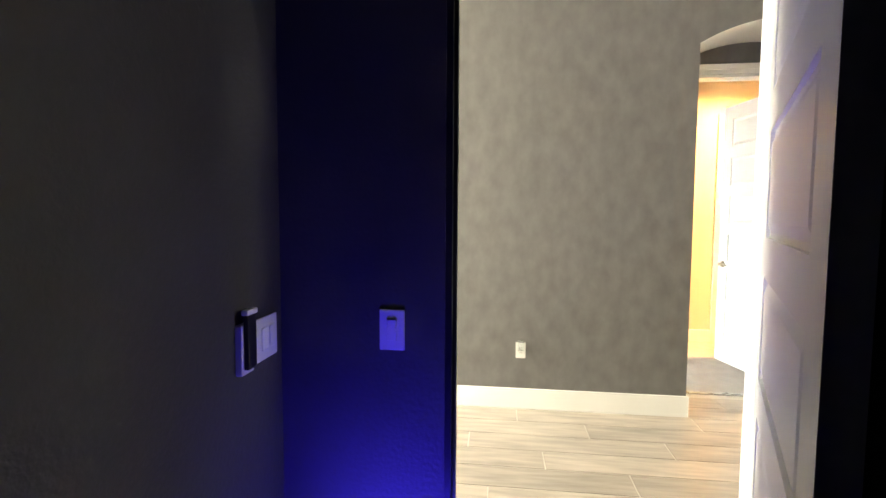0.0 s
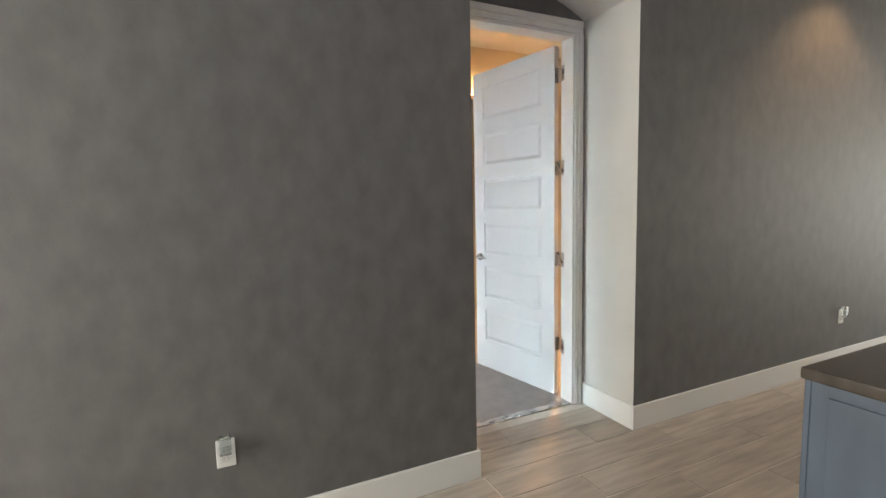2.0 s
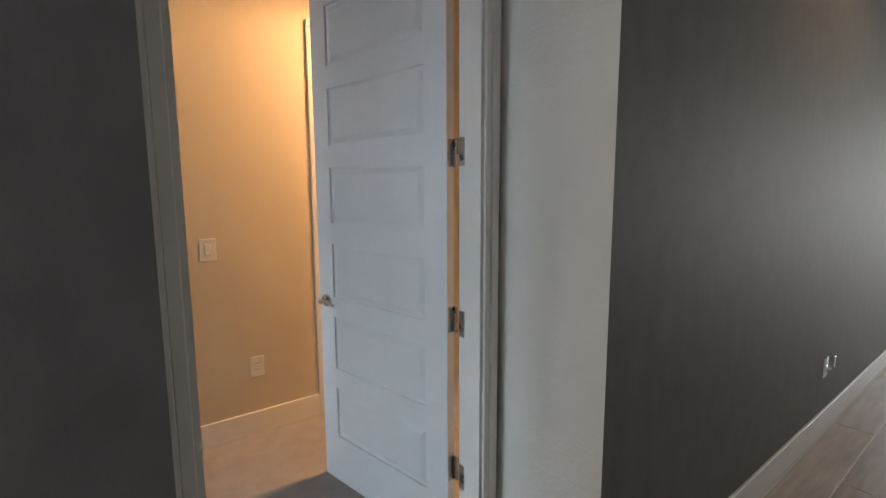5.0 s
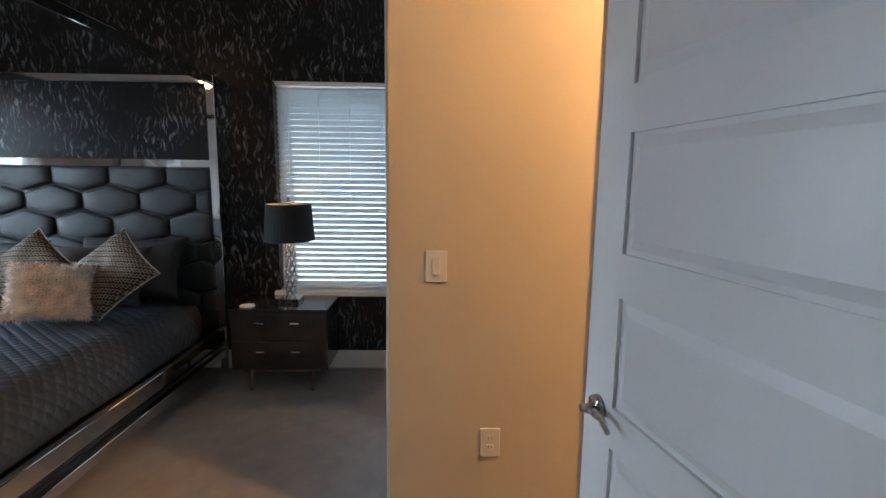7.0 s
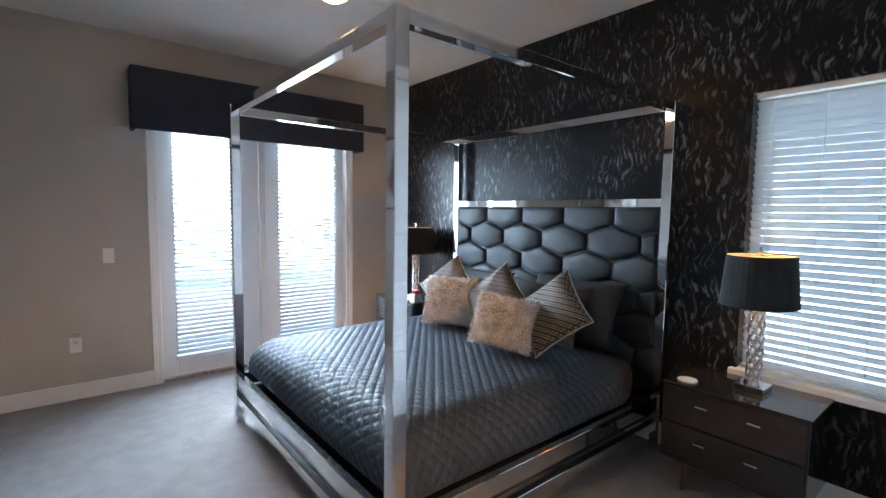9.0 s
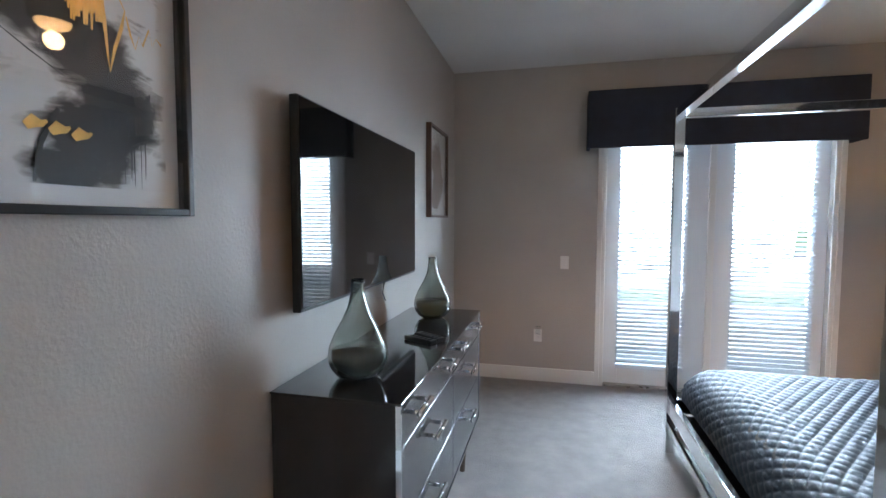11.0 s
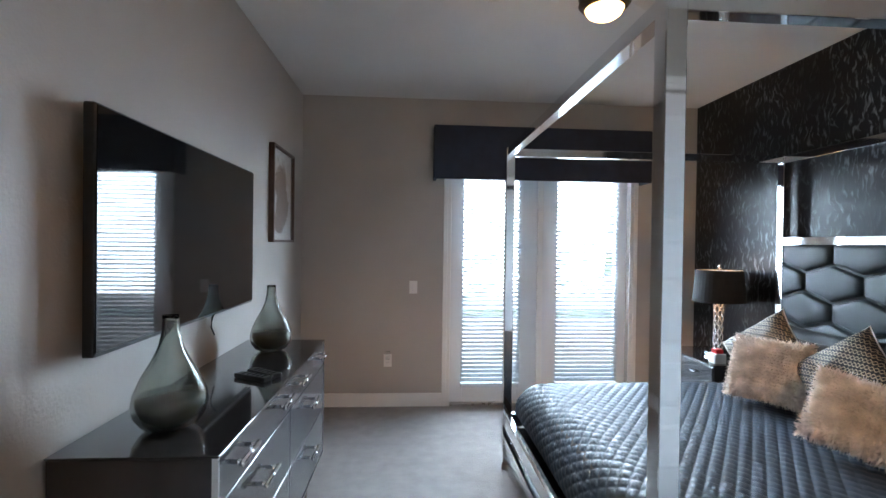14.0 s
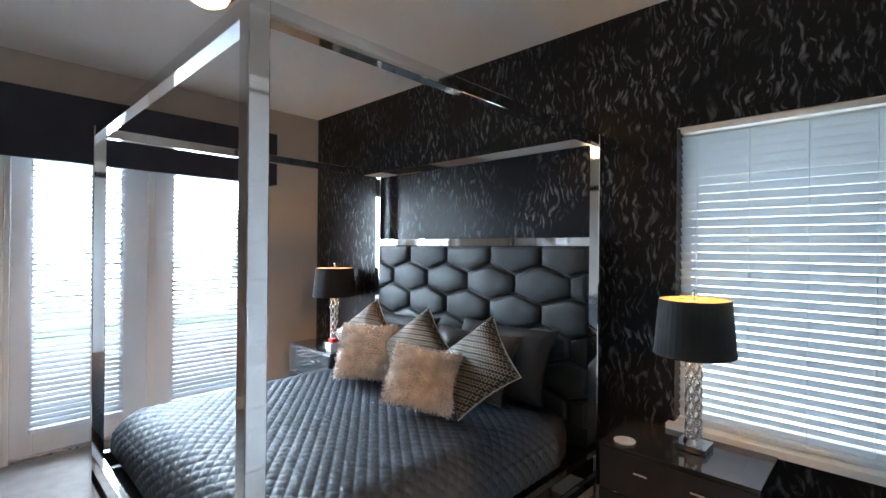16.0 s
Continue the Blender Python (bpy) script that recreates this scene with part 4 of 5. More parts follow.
def table_lamp(x, y, z, label, yaw=0):
    l = thing("table_lamp", (x, y, z), label, "lamp", "lamps on the nightstands")
    part("base", bx(-0.07, -0.07, 0.0, 0.07, 0.07, 0.03, 0.004), CHROME, l, "square chrome plinth")
    part("collar", cyl((0, 0, 0.03), (0, 0, 0.055), 0.045, 0.035, 24), CHROME, l)
    lattice = bmesh.new()
    for s in (-1, 1):
        for k in range(5):
            pts = []
            for q in range(33):
                a = s * q / 32 * math.tau * 1.05 + k * math.tau / 5
                pts.append((0.034 * math.cos(a), 0.034 * math.sin(a), 0.05 + 0.40 * q / 32))
            for a, b in zip(pts, pts[1:]):
                add_cyl(lattice, a, b, 0.0055, 0.0055, 6)
    part("lattice_stem", lattice, CHROME, l, "openwork chrome stem of crossing spirals", True)
    part("rod", cyl((0, 0, 0.05), (0, 0, 0.74), 0.005, 0.005, 8), STEEL, l)
    sh = part("shade", lathe([(0.205, 0.455), (0.18, 0.715)], 40, squash=0.86), SHADE, l, "black fabric drum shade")
    part("shade_lining", lathe([(0.2025, 0.457), (0.1775, 0.713)], 40, squash=0.86), SHADEIN, sh)
    part("rim", lathe([(0.206, 0.453), (0.206, 0.46), (0.2025, 0.46)], 40, squash=0.86), SHADE, sh)
    part("finial", lathe([(0.0, 0.765), (0.012, 0.752), (0.008, 0.738), (0.016, 0.73), (0.0, 0.725)], 14), CHROME, l, "glass finial", True)
    part("spider", add_cyl(cyl((-0.178, 0, 0.712), (0.178, 0, 0.712), 0.0025, 0.0025, 6), (0, -0.152, 0.712), (0, 0.152, 0.712), 0.0025, 0.0025, 6), STEEL, sh)
    part("bulb", lathe([(0.0, 0.54), (0.022, 0.55), (0.03, 0.575), (0.02, 0.61), (0.012, 0.63)], 16), BULB, l, "glowing warm bulb", True)
    lamp("lamp_bulb", 'POINT', pose(x, y, z + 0.60), 13.0, WARM, 0.03)


table_lamp(3.60, 1.235, 0.609, "chrome lattice table lamp with black shade by the window")
table_lamp(3.57, 4.27, 0.649, "chrome lattice table lamp with black shade by the french doors")
solid("coaster", lathe([(0.0, 0.609), (0.048, 0.609), (0.052, 0.612), (0.052, 0.618), (0.046, 0.62), (0.0, 0.62)], 10, (3.44, 1.50, 0)), PLASTIC, "white eight-sided coaster on the nightstand", "coaster")


def small_box():
    b = thing("gift_box", (3.42, 4.06, 0.6485), "small white box with a red top on the nightstand", "box")
    part("carton", bx(-0.045, -0.04, 0, 0.045, 0.04, 0.075, 0.003), PLASTIC, b)
    part("lid", bx(-0.03, -0.03, 0.075, 0.03, 0.03, 0.11, 0.006), RED, b)


small_box()


def dresser():
    x0, x1, y0, y1, z0, z1 = 0.018, 0.468, 1.95, 3.545, 0.23, 0.93
    d = thing("dresser", (x0, y0, 0), "long dark gloss six-drawer dresser with chrome handles", "dresser")
    dx, dy = x1 - x0, y1 - y0
    part("body", bx(0, 0, z0, dx, dy, z1, 0.003, 1), BLACKGLOSS, d)
    part("top", bx(-0.002, -0.004, z1, dx + 0.02, dy + 0.004, z1 + 0.007, 0.002, 1), BLACKGLOSS, d, "mirror-gloss dark top")
    part("edge_trim", bx(dx, -0.004, z0 - 0.006, dx + 0.018, 0.006, z1), CHROME, d)
    part("edge_trim", bx(dx, dy - 0.006, z0 - 0.006, dx + 0.018, dy + 0.004, z1), CHROME, d)
    part("edge_trim", bx(dx, 0.006, z0 - 0.006, dx + 0.018, dy - 0.006, z0 + 0.006), CHROME, d)
    rows = ((0.785, 0.926, (0.15, 0.62)), (0.515, 0.781, (0.385,)), (0.24, 0.511, (0.385,)))
    for a, b in ((0.01, dy / 2 - 0.003), (dy / 2 + 0.003, dy - 0.01)):
        for za, zb, hs in rows:
            dr = part("drawer", bx(dx + 0.001, a, za, dx + 0.014, b, zb, 0.0015, 1), FRONT, d)
            for h in hs:
                yc, zc = a + (b - a) * h / 0.77, za + (zb - za) * 0.62
                bm = cyl((dx + 0.052, yc - 0.08, zc), (dx + 0.052, yc + 0.08, zc), 0.0095, 0.0095, 14)
                for e in (-0.062, 0.062):
                    add_cyl(bm, (dx + 0.012, yc + e, zc), (dx + 0.054, yc + e, zc), 0.0075, 0.0075, 12)
                part("handle", bm, CHROME, dr, "chrome bar handle", True)
    for a in (0.06, dx - 0.04):
        for c in (0.28, dy - 0.28):
            part("leg", cyl((a, c, 0.002), (a, c, z0), 0.016, 0.028, 12), WOODLEG, d, "tapered wooden leg")


dresser()


def vase(x, y, label):
    v = thing("vase", (x, y, 0.9375), label, "vase", "teardrop vases on the dresser")
    prof = [(0.0, 0.002), (0.05, 0.0), (0.084, 0.016), (0.105, 0.047), (0.112, 0.082), (0.106, 0.12), (0.085, 0.17), (0.057, 0.22), (0.037, 0.265), (0.027, 0.31), (0.024, 0.35), (0.026, 0.365)]
    inner = [(max(r - 0.006, 0.0), z + (0.006 if k < 4 else 0)) for k, (r, z) in enumerate(prof)][::-1]
    part("glass", lathe(prof + inner, 40), VASEG, v, "smoky green blown glass", True)
    low = [(0.0, 0.012), (0.041, 0.012), (0.073, 0.026), (0.094, 0.052), (0.101, 0.084), (0.098, 0.108), (0.0, 0.109)]
    part("tinted_bottom", lathe(low, 40), VASEF, v, "grey-green lower half", True)


vase(0.245, 2.165, "smoky green teardrop vase near the dresser end")
vase(0.245, 3.25, "smoky green teardrop vase at the far dresser end")


def remote(x, y, yaw, label):
    r = thing("remote_control", (x, y, 0.938), label, "remote", rot=(0, 0, yaw))
    part("case", bx(-0.024, -0.09, 0, 0.024, 0.09, 0.02, 0.006), BLACKM, r)
    for k in range(5):
        for q in (-0.011, 0.0, 0.011):
            part("button", bx(q - 0.0035, -0.07 + k * 0.028, 0.0195, q + 0.0035, -0.06 + k * 0.028, 0.0225), SHADE, r)


remote(0.33, 2.70, 62, "black remote control lying on the dresser")
remote(0.36, 2.76, 56, "second black remote control beside the first")


def television():
    t = thing("television", (0.0, 2.042, 1.19), "large black flat television on a wall mount", "television")
    w, h = 1.375, 0.765
    part("housing", bx(0.05, 0, 0, 0.084, w, h, 0.006), BLACKM, t)
    part("screen", bx(0.0845, 0.008, 0.014, 0.0875, w - 0.008, h - 0.008), SCREEN, t, "glossy black screen")
    part("wall_mount", bx(0.001, 0.35, 0.18, 0.05, 1.02, 0.6), BLACKM, t)
    part("cable", tube([(0.03, 1.0 + 0.06 * math.sin(k), 0.15 - 0.045 * k) for k in range(7)], 0.004, 6), BLACKM, t)


television()


def picture(name, y0, y1, z0, z1, frame_mat, print_mat, mat_w, label, depth=0.042):
    p = thing(name, (0, y0, z0), label, "picture")
    w, h, b = y1 - y0, z1 - z0, 0.018
    part("frame_side", bx(0.001, 0, 0, depth, b, h, 0.002, 1), frame_mat, p)
    part("frame_side", bx(0.001, w - b, 0, depth, w, h, 0.002, 1), frame_mat, p)
    part("frame_rail", bx(0.001, b, 0, depth, w - b, b, 0.002, 1), frame_mat, p)
    part("frame_rail", bx(0.001, b, h - b, depth, w - b, h, 0.002, 1), frame_mat, p)
    part("mount", bx(0.004, b, b, 0.012, w - b, h - b), PAPER, p)
    part("print", bx(0.0125, b + mat_w, b + mat_w, 0.0145, w - b - mat_w, h - b - mat_w), print_mat, p, "abstract ink print")
    g = part("pane", bx(depth - 0.012, b, b, depth - 0.009, w - b, h - b), PANE, p, "reflective glass")
    g.visible_shadow = False
    return p, w, h


def stroke(parent, name, pts, w, material, x=0.017):
    bm = strip(pts, w)
    bmesh.ops.translate(bm, verts=bm.verts, vec=(x, 0, 0))
    part(name, bm, material, parent)


def art_one():
    p, w, h = picture("picture", 1.112, 1.604, 1.528, 2.208, BLACKM, ART, 0.04, "framed abstract ink print with gold brush strokes", 0.046)
    rnd = random.Random(8)

    def at(u, v):
        return (w * u, h * v)
    stroke(p, "gold_line", [at(0.32, 0.93), at(0.315, 0.86), at(0.30, 0.73), at(0.33, 0.72), at(0.38, 0.735), at(0.43, 0.77), at(0.44, 0.70)], 0.0035, GOLD, 0.0185)
    for k in range(15):
        u, c = 0.415 + 0.0105 * k, abs(k - 8) / 8
        top = 0.735 - 0.05 * c - 0.02 * rnd.random()
        stroke(p, "gold_block", [at(u, top), at(u + 0.003, 0.66), at(u - 0.002, 0.55 + 0.06 * rnd.random())], 0.0042, GOLD, 0.0186 + 0.00003 * k)
    stroke(p, "gold_sweep", [at(0.565, 0.69), at(0.575, 0.60), at(0.585, 0.50), at(0.593, 0.45), at(0.62, 0.53), at(0.655, 0.60), at(0.675, 0.66), at(0.65, 0.69), at(0.61, 0.70)], 0.0048, GOLD, 0.0192)
    stroke(p, "gold_scribble", [at(0.68, 0.645), at(0.70, 0.59), at(0.722, 0.55), at(0.745, 0.60), at(0.762, 0.57), at(0.80, 0.635), at(0.815, 0.585), at(0.84, 0.615), at(0.868, 0.60)], 0.003, GOLD, 0.0192)
    for k in range(3):
        u = 0.245 + 0.088 * k
        stroke(p, "gold_leaf", [at(u, 0.235 - 0.006 * k), at(u + 0.03, 0.252 - 0.006 * k), at(u + 0.06, 0.248 - 0.006 * k), at(u + 0.078, 0.258 - 0.006 * k)], 0.0125, GOLD, 0.0192)
    # dry-brush marks over the washes
    for k in range(16):
        u, v = rnd.uniform(0.56, 0.80), rnd.uniform(0.36, 0.46)
        stroke(p, "ink_stroke", [at(u, v), at(u + rnd.uniform(-.02, .02), v - 0.05), at(u + rnd.uniform(-.05, .02), v - rnd.uniform(0.08, 0.16))], rnd.uniform(0.003, 0.010), INK, 0.0155 + 0.00004 * k)
    for k in range(9):
        u = rnd.uniform(0.60, 0.82)
        stroke(p, "ink_drip", [at(u, 0.32), at(u + 0.004, 0.2), at(u + 0.002, rnd.uniform(0.09, 0.16))], 0.0012, INK, 0.0165 + 0.00004 * k)
    for k in range(12):
        v = rnd.uniform(0.70, 0.83)
        stroke(p, "ink_sweep", [at(0.125, v), at(0.22, v - 0.012), at(rnd.uniform(0.30, 0.46), v - 0.02)], rnd.uniform(0.001, 0.005), INK, 0.0152 + 0.00004 * k)
    stroke(p, "ink_sweep", [at(0.17, 0.48), at(0.27, 0.44), at(0.40, 0.395)], 0.0015, INK, 0.0168)
    stroke(p, "ink_sweep", [at(0.37, 0.30), at(0.30, 0.20), at(0.27, 0.09)], 0.006, INK, 0.0169)
    stroke(p, "ink_sweep", [at(0.29, 0.72), at(0.38, 0.77), at(0.46, 0.81), at(0.47, 0.76)], 0.007, INK, 0.0170)


art_one()
picture("picture", 3.982, 4.556, 1.545, 2.258, BROWNF, ARTB, 0.05, "brown wood framed abstract print with bronze washes")


def ceiling_fan():
    f = thing("ceiling_fan", (1.89, 2.68, H), "bronze hugger ceiling fan with one warm lit lamp", "fan")
    part("canopy", lathe([(0.0, -0.045), (0.085, -0.045), (0.10, -0.02), (0.10, -0.001)], 28), BRONZE, f, "", True)
    part("motor", lathe([(0.0, -0.17), (0.09, -0.17), (0.115, -0.15), (0.12, -0.09), (0.085, -0.05), (0.0, -0.044)], 32), BRONZE, f, "", True)
    collar = part("light_collar", lathe([(0.06, -0.165), (0.10, -0.185), (0.112, -0.20), (0.112, -0.27), (0.10, -0.285), (0.088, -0.29)], 36), BRONZE, f, "woven bronze collar", True)
    for z in (-0.205, -0.235, -0.265):
        part("band", lathe([(0.112, z - 0.006), (0.116, z), (0.112, z + 0.006)], 36), BRONZE, collar, "", True)
    part("light", lathe([(0.0, -0.335), (0.045, -0.33), (0.075, -0.312), (0.087, -0.288), (0.0, -0.286)], 32), BULB, f, "glowing warm lamp lens", True)
    for k in range(3):
        a = radians(155 + 120 * k)
        bm = bmesh.new()
        rows = []
        for q in range(9):
            r = 0.11 + 0.46 * q / 8
            wd = 0.045 + 0.03 * math.sin(q / 8 * 2.6)
            z = -0.125 + 0.012 * math.sin(q / 3)
            rows.append([bm.verts.new((r * math.cos(a) - e * wd * math.sin(a), r * math.sin(a) + e * wd * math.cos(a), z + e * 0.012)) for e in (-1, 1)])
        for p0, p1 in zip(rows, rows[1:]):
            bm.faces.new((p0[0], p0[1], p1[1], p1[0]))
        bmesh.ops.solidify(bm, geom=bm.faces[:], thickness=0.008)
        part("blade", bm, REVEAL, f, "pale fan blade")


ceiling_fan()


def plate(name, m, w, h, kind, label, face=None):
    """A wall plate in local coordinates: front towards +y, centred on its own origin."""
    p = thing(name, (0, 0, 0), label, "switch" if kind != "outlet" else "outlet")
    p.matrix_basis = m
    part("cover", bx(-w / 2, 0.0, -h / 2, w / 2, 0.006, h / 2, 0.002, 1), face or PLASTIC, p)
    if kind == "outlet":
        for z in (-0.02, 0.02):
            o = part("socket", bx(-0.015, 0.0055, z - 0.013, 0.015, 0.0085, z + 0.013, 0.003, 1), PLASTIC, p)
            for q in (-0.006, 0.006):
                part("slot", bx(q - 0.001, 0.0083, z - 0.003, q + 0.001, 0.0092, z + 0.006), BLACKM, o)
    else:
        n = {"switch": 1, "switches": 3, "blank": 0}[kind]
        for k in range(n):
            c = (k - (n - 1) / 2) * 0.046
            part("rocker", bx(c - 0.0165, 0.0055, -0.034, c + 0.0165, 0.0105, 0.034, 0.003, 1), PLASTIC, p)
    return p


def facing(x, y, z, yaw):
    return pose(x, y, z, 0, 0, yaw)


# yaw 90 faces -x, -90 faces +x, 180 faces -y, 0 faces +y
plate("light_switch", facing(2.03, 0.188, 1.163, 90), 0.085, 0.125, "switch", "white rocker switch on the beige wall")
plate("wall_outlet", facing(2.03, -0.042, 0.424, 90), 0.082, 0.125, "outlet", "white double outlet on the beige wall")
plate("light_switch", facing(1.045, 5.0, 1.135, 180), 0.075, 0.12, "switch", "white rocker switch beside the french doors")
plate("wall_outlet", facing(0.812, 5.0, 0.44, 180), 0.075, 0.12, "outlet", "white outlet with a small night light")
plate("wall_outlet", facing(W, 0.43, 0.40, 90), 0.075, 0.12, "outlet", "outlet under the window sill")
plate("light_switch", facing(-0.1, 2.92, 1.18, 90), 0.165, 0.125, "switches", "white triple rocker switch on the grey wall")
plate("blank_plate", facing(-0.1, 2.95, 1.43, 90), 0.075, 0.12, "blank", "blank wall plate painted like the grey wall", GREY)
plate("wall_outlet", facing(-0.1, 1.775, 0.43, 90), 0.07, 0.115, "outlet", "outlet on the grey hall wall")
plate("wall_outlet", facing(-0.1, -2.755, 0.42, 90), 0.07, 0.115, "outlet", "outlet farther along the grey hall wall")
plate("light_switch", facing(-0.1, -4.27, 1.20, 90), 0.075, 0.12, "switch", "white switch at the end of the grey wall")
plate("thermostat", facing(-0.1, -4.36, 1.62, 90), 0.13, 0.12, "blank", "white thermostat at the end of the grey wall")
plate("light_switch", facing(DX0, 2.262, 1.04, 90), 0.078, 0.125, "switch", "switch plate beside the dark room doorway")
plate("light_switch", facing(-2.19, 2.62, 1.03, 180), 0.16, 0.125, "switches", "white switch plate on the charcoal wall")


def night_light(x, y, z, yaw, label):
    n = thing("night_light", (0, 0, 0), label, "night light")
    n.matrix_basis = facing(x, y, z, yaw)
    part("shell", bx(-0.022, 0.0095, -0.02, 0.022, 0.045, 0.055, 0.009, 3), CLEARP, n, "clear rounded plastic")
    part("plug", bx(-0.018, 0.0095, -0.032, 0.018, 0.03, -0.02, 0.004), PLASTIC, n)


night_light(-0.1, 1.775, 0.455, 90, "clear plug-in night light on the hall wall")
night_light(-0.1, -2.755, 0.45, 90, "clear plug-in night light far along the hall wall")
night_light(0.812, 5.0, 0.475, 180, "plug-in night light beside the french doors")


def dimmer():
    d = thing("remote_holder", (0, 0, 0), "dark control in a white wall cradle", "control")
    d.matrix_basis = facing(-2.30, 2.62, 1.04, 180)
    part("cradle", bx(-0.03, 0, -0.075, 0.03, 0.02, 0.06, 0.004), PLASTIC, d)
    part("control", bx(-0.022, 0.02, -0.06, 0.022, 0.034, 0.085, 0.004), BLACKM, d)
    part("cap", bx(-0.026, 0.018, 0.0855, 0.026, 0.036, 0.1, 0.003), PLASTIC, d)


dimmer()


# ---- hall and great room things ----
def sideboard():
    x0, x1, y0, y1, top = -1.925, -1.44, -1.15, 0.45, 0.98
    s = thing("sideboard", (x0, y0, 0), "worn slate blue sideboard with a polished dark top", "sideboard")
    dx, dy = x1 - x0, y1 - y0
    part("carcass", bx(0, 0.01, 0.06, dx - 0.02, dy - 0.01, top - 0.03, 0.004), BLUEP, s)
    part("plinth", bx(0.02, 0.03, 0.001, dx - 0.05, dy - 0.03, 0.06), BLUEP, s)
    part("top", bx(-0.005, 0, top - 0.03, dx, dy, top, 0.005), DARKTOP, s, "polished dark wooden top")
    part("corner_stile", bx(dx - 0.02, dy - 0.06, 0.06, dx - 0.006, dy - 0.01, top - 0.03, 0.003), BLUEP, s)
    for k in range(3):
        a = 0.03 + k * (dy - 0.1) / 3
        dr = part("door", bx(dx - 0.02, a, 0.09, dx - 0.007, a + (dy - 0.1) / 3 - 0.01, top - 0.05, 0.003), BLUEP, s)
        part("knob", cyl((dx - 0.007, a + 0.06, 0.6), (dx + 0.015, a + 0.06, 0.6), 0.012, 0.014, 14), BRONZE, dr)
    part("side_frame", bx(0.03, dy - 0.01, 0.09, dx - 0.06, dy - 0.004, top - 0.06, 0.002), BLUEP, s)


sideboard()


def sofa():
    x0, y0, y1 = 0.04, -8.7, -6.36
    s = thing("sofa", (x0, y0, 0), "black tufted rolled-arm sofa seen from behind", "sofa")
    ln = y1 - y0
    part("back", bx(0, 0.08, 0.16, 0.22, ln - 0.08, 0.74, 0.03, 3), SOFA, s, "", True)
    roll = cyl((0.08, 0.02, 0.76), (0.08, ln - 0.02, 0.76), 0.105, 0.105, 20)
    part("back_roll", roll, SOFA, s, "", True)
    for k in range(14):
        part("tuft", bx(0.0, 0.1 + k * (ln - 0.24) / 14, 0.70, 0.16, 0.1 + (k + 0.9) * (ln - 0.24) / 14, 0.875, 0.02, 2), SOFA, s, "", True)
    for y in (0, ln - 0.2):
        part("arm", bx(0.02, y, 0.16, 0.92, y + 0.2, 0.72, 0.03, 3), SOFA, s, "", True)
        part("arm_roll", cyl((0.02, y + 0.1, 0.74), (0.94, y + 0.1, 0.74), 0.11, 0.11, 18), SOFA, s, "", True)
    part("seat", bx(0.22, 0.2, 0.16, 0.92, ln - 0.2, 0.44, 0.03, 3), SOFA, s, "", True)
    for x in (0.05, 0.85):
        for y in (0.08, ln - 0.08):
            part("leg", bx(x - 0.03, y - 0.03, 0, x + 0.03, y + 0.03, 0.16), BLACKM, s, "square black leg")


sofa()


def throw_cushion():
    p = pillow("throw_pillow", (0.0, 0, 0), (0, 0, 0), 0.44, 0.44, 0.14, CHAIN, "patterned cushion on the black sofa", 40)
    p.matrix_basis = pose(0.50, -6.85, 0.68, 70, 0, 90)


throw_cushion()


def dining():
    t = thing("dining_table", (-0.35, -9.55, 0), "dark dining table near the glass doors", "table")
    part("tabletop", bx(-0.75, -0.45, 0.71, 0.75, 0.45, 0.75, 0.005), DARKTOP, t)
    for x in (-0.65, 0.65):
        for y in (-0.36, 0.36):
            part("leg", bx(x - 0.04, y - 0.04, 0, x + 0.04, y + 0.04, 0.71), DARKTOP, t)
    c = thing("dining_chair", (-0.15, -9.02, 0), "dark upholstered dining chair at the table", "chair", "chairs round the dining table")
    part("seat", bx(-0.24, -0.24, 0.40, 0.24, 0.24, 0.50, 0.03, 3), SOFA, c, "", True)
    part("backrest", bx(-0.24, 0.19, 0.50, 0.24, 0.27, 0.98, 0.03, 3), SOFA, c, "", True)
    for x in (-0.2, 0.2):
        for y in (-0.2, 0.22):
            part("leg", bx(x - 0.02, y - 0.02, 0, x + 0.02, y + 0.02, 0.40), BLACKM, c)
    copy_thing(c, pose(-0.75, -9.02, 0))
    copy_thing(c, pose(-0.15, -10.08, 0, 0, 0, 180))
    copy_thing(c, pose(0.50, -9.55, 0, 0, 0, -90))
    copy_thing(c, pose(0.15, -10.12, 0, 0, 0, 170))
    solid("statue", lathe([(0.0, 0.75), (0.10, 0.752), (0.12, 0.80), (0.09, 0.88), (0.07, 0.96), (0.05, 1.0), (0.055, 1.06), (0.03, 1.13), (0.0, 1.15)], 20, (-0.15, -9.55, 0)), BLACKM, "dark seated ornament on the dining table", "statue", smooth=True)
    v = thing("flower_arrangement", (-0.38, -9.6, 0.7505), "teal blooms in a low bowl on the table", "flowers")
    part("bowl", lathe([(0.0, 0.0), (0.07, 0.0), (0.11, 0.09), (0.10, 0.09), (0.0, 0.06)], 20), BLACKM, v, "", True)
    rnd = random.Random(3)
    bm = bmesh.new()
    for k in range(40):
        g = bmesh.ops.create_icosphere(bm, subdivisions=1, radius=rnd.uniform(0.02, 0.04))
        bmesh.ops.translate(bm, verts=g["verts"], vec=(rnd.uniform(-.16, .16), rnd.uniform(-.12, .12), rnd.uniform(0.08, 0.28)))
    part("blooms", bm, TEAL, v)


dining()


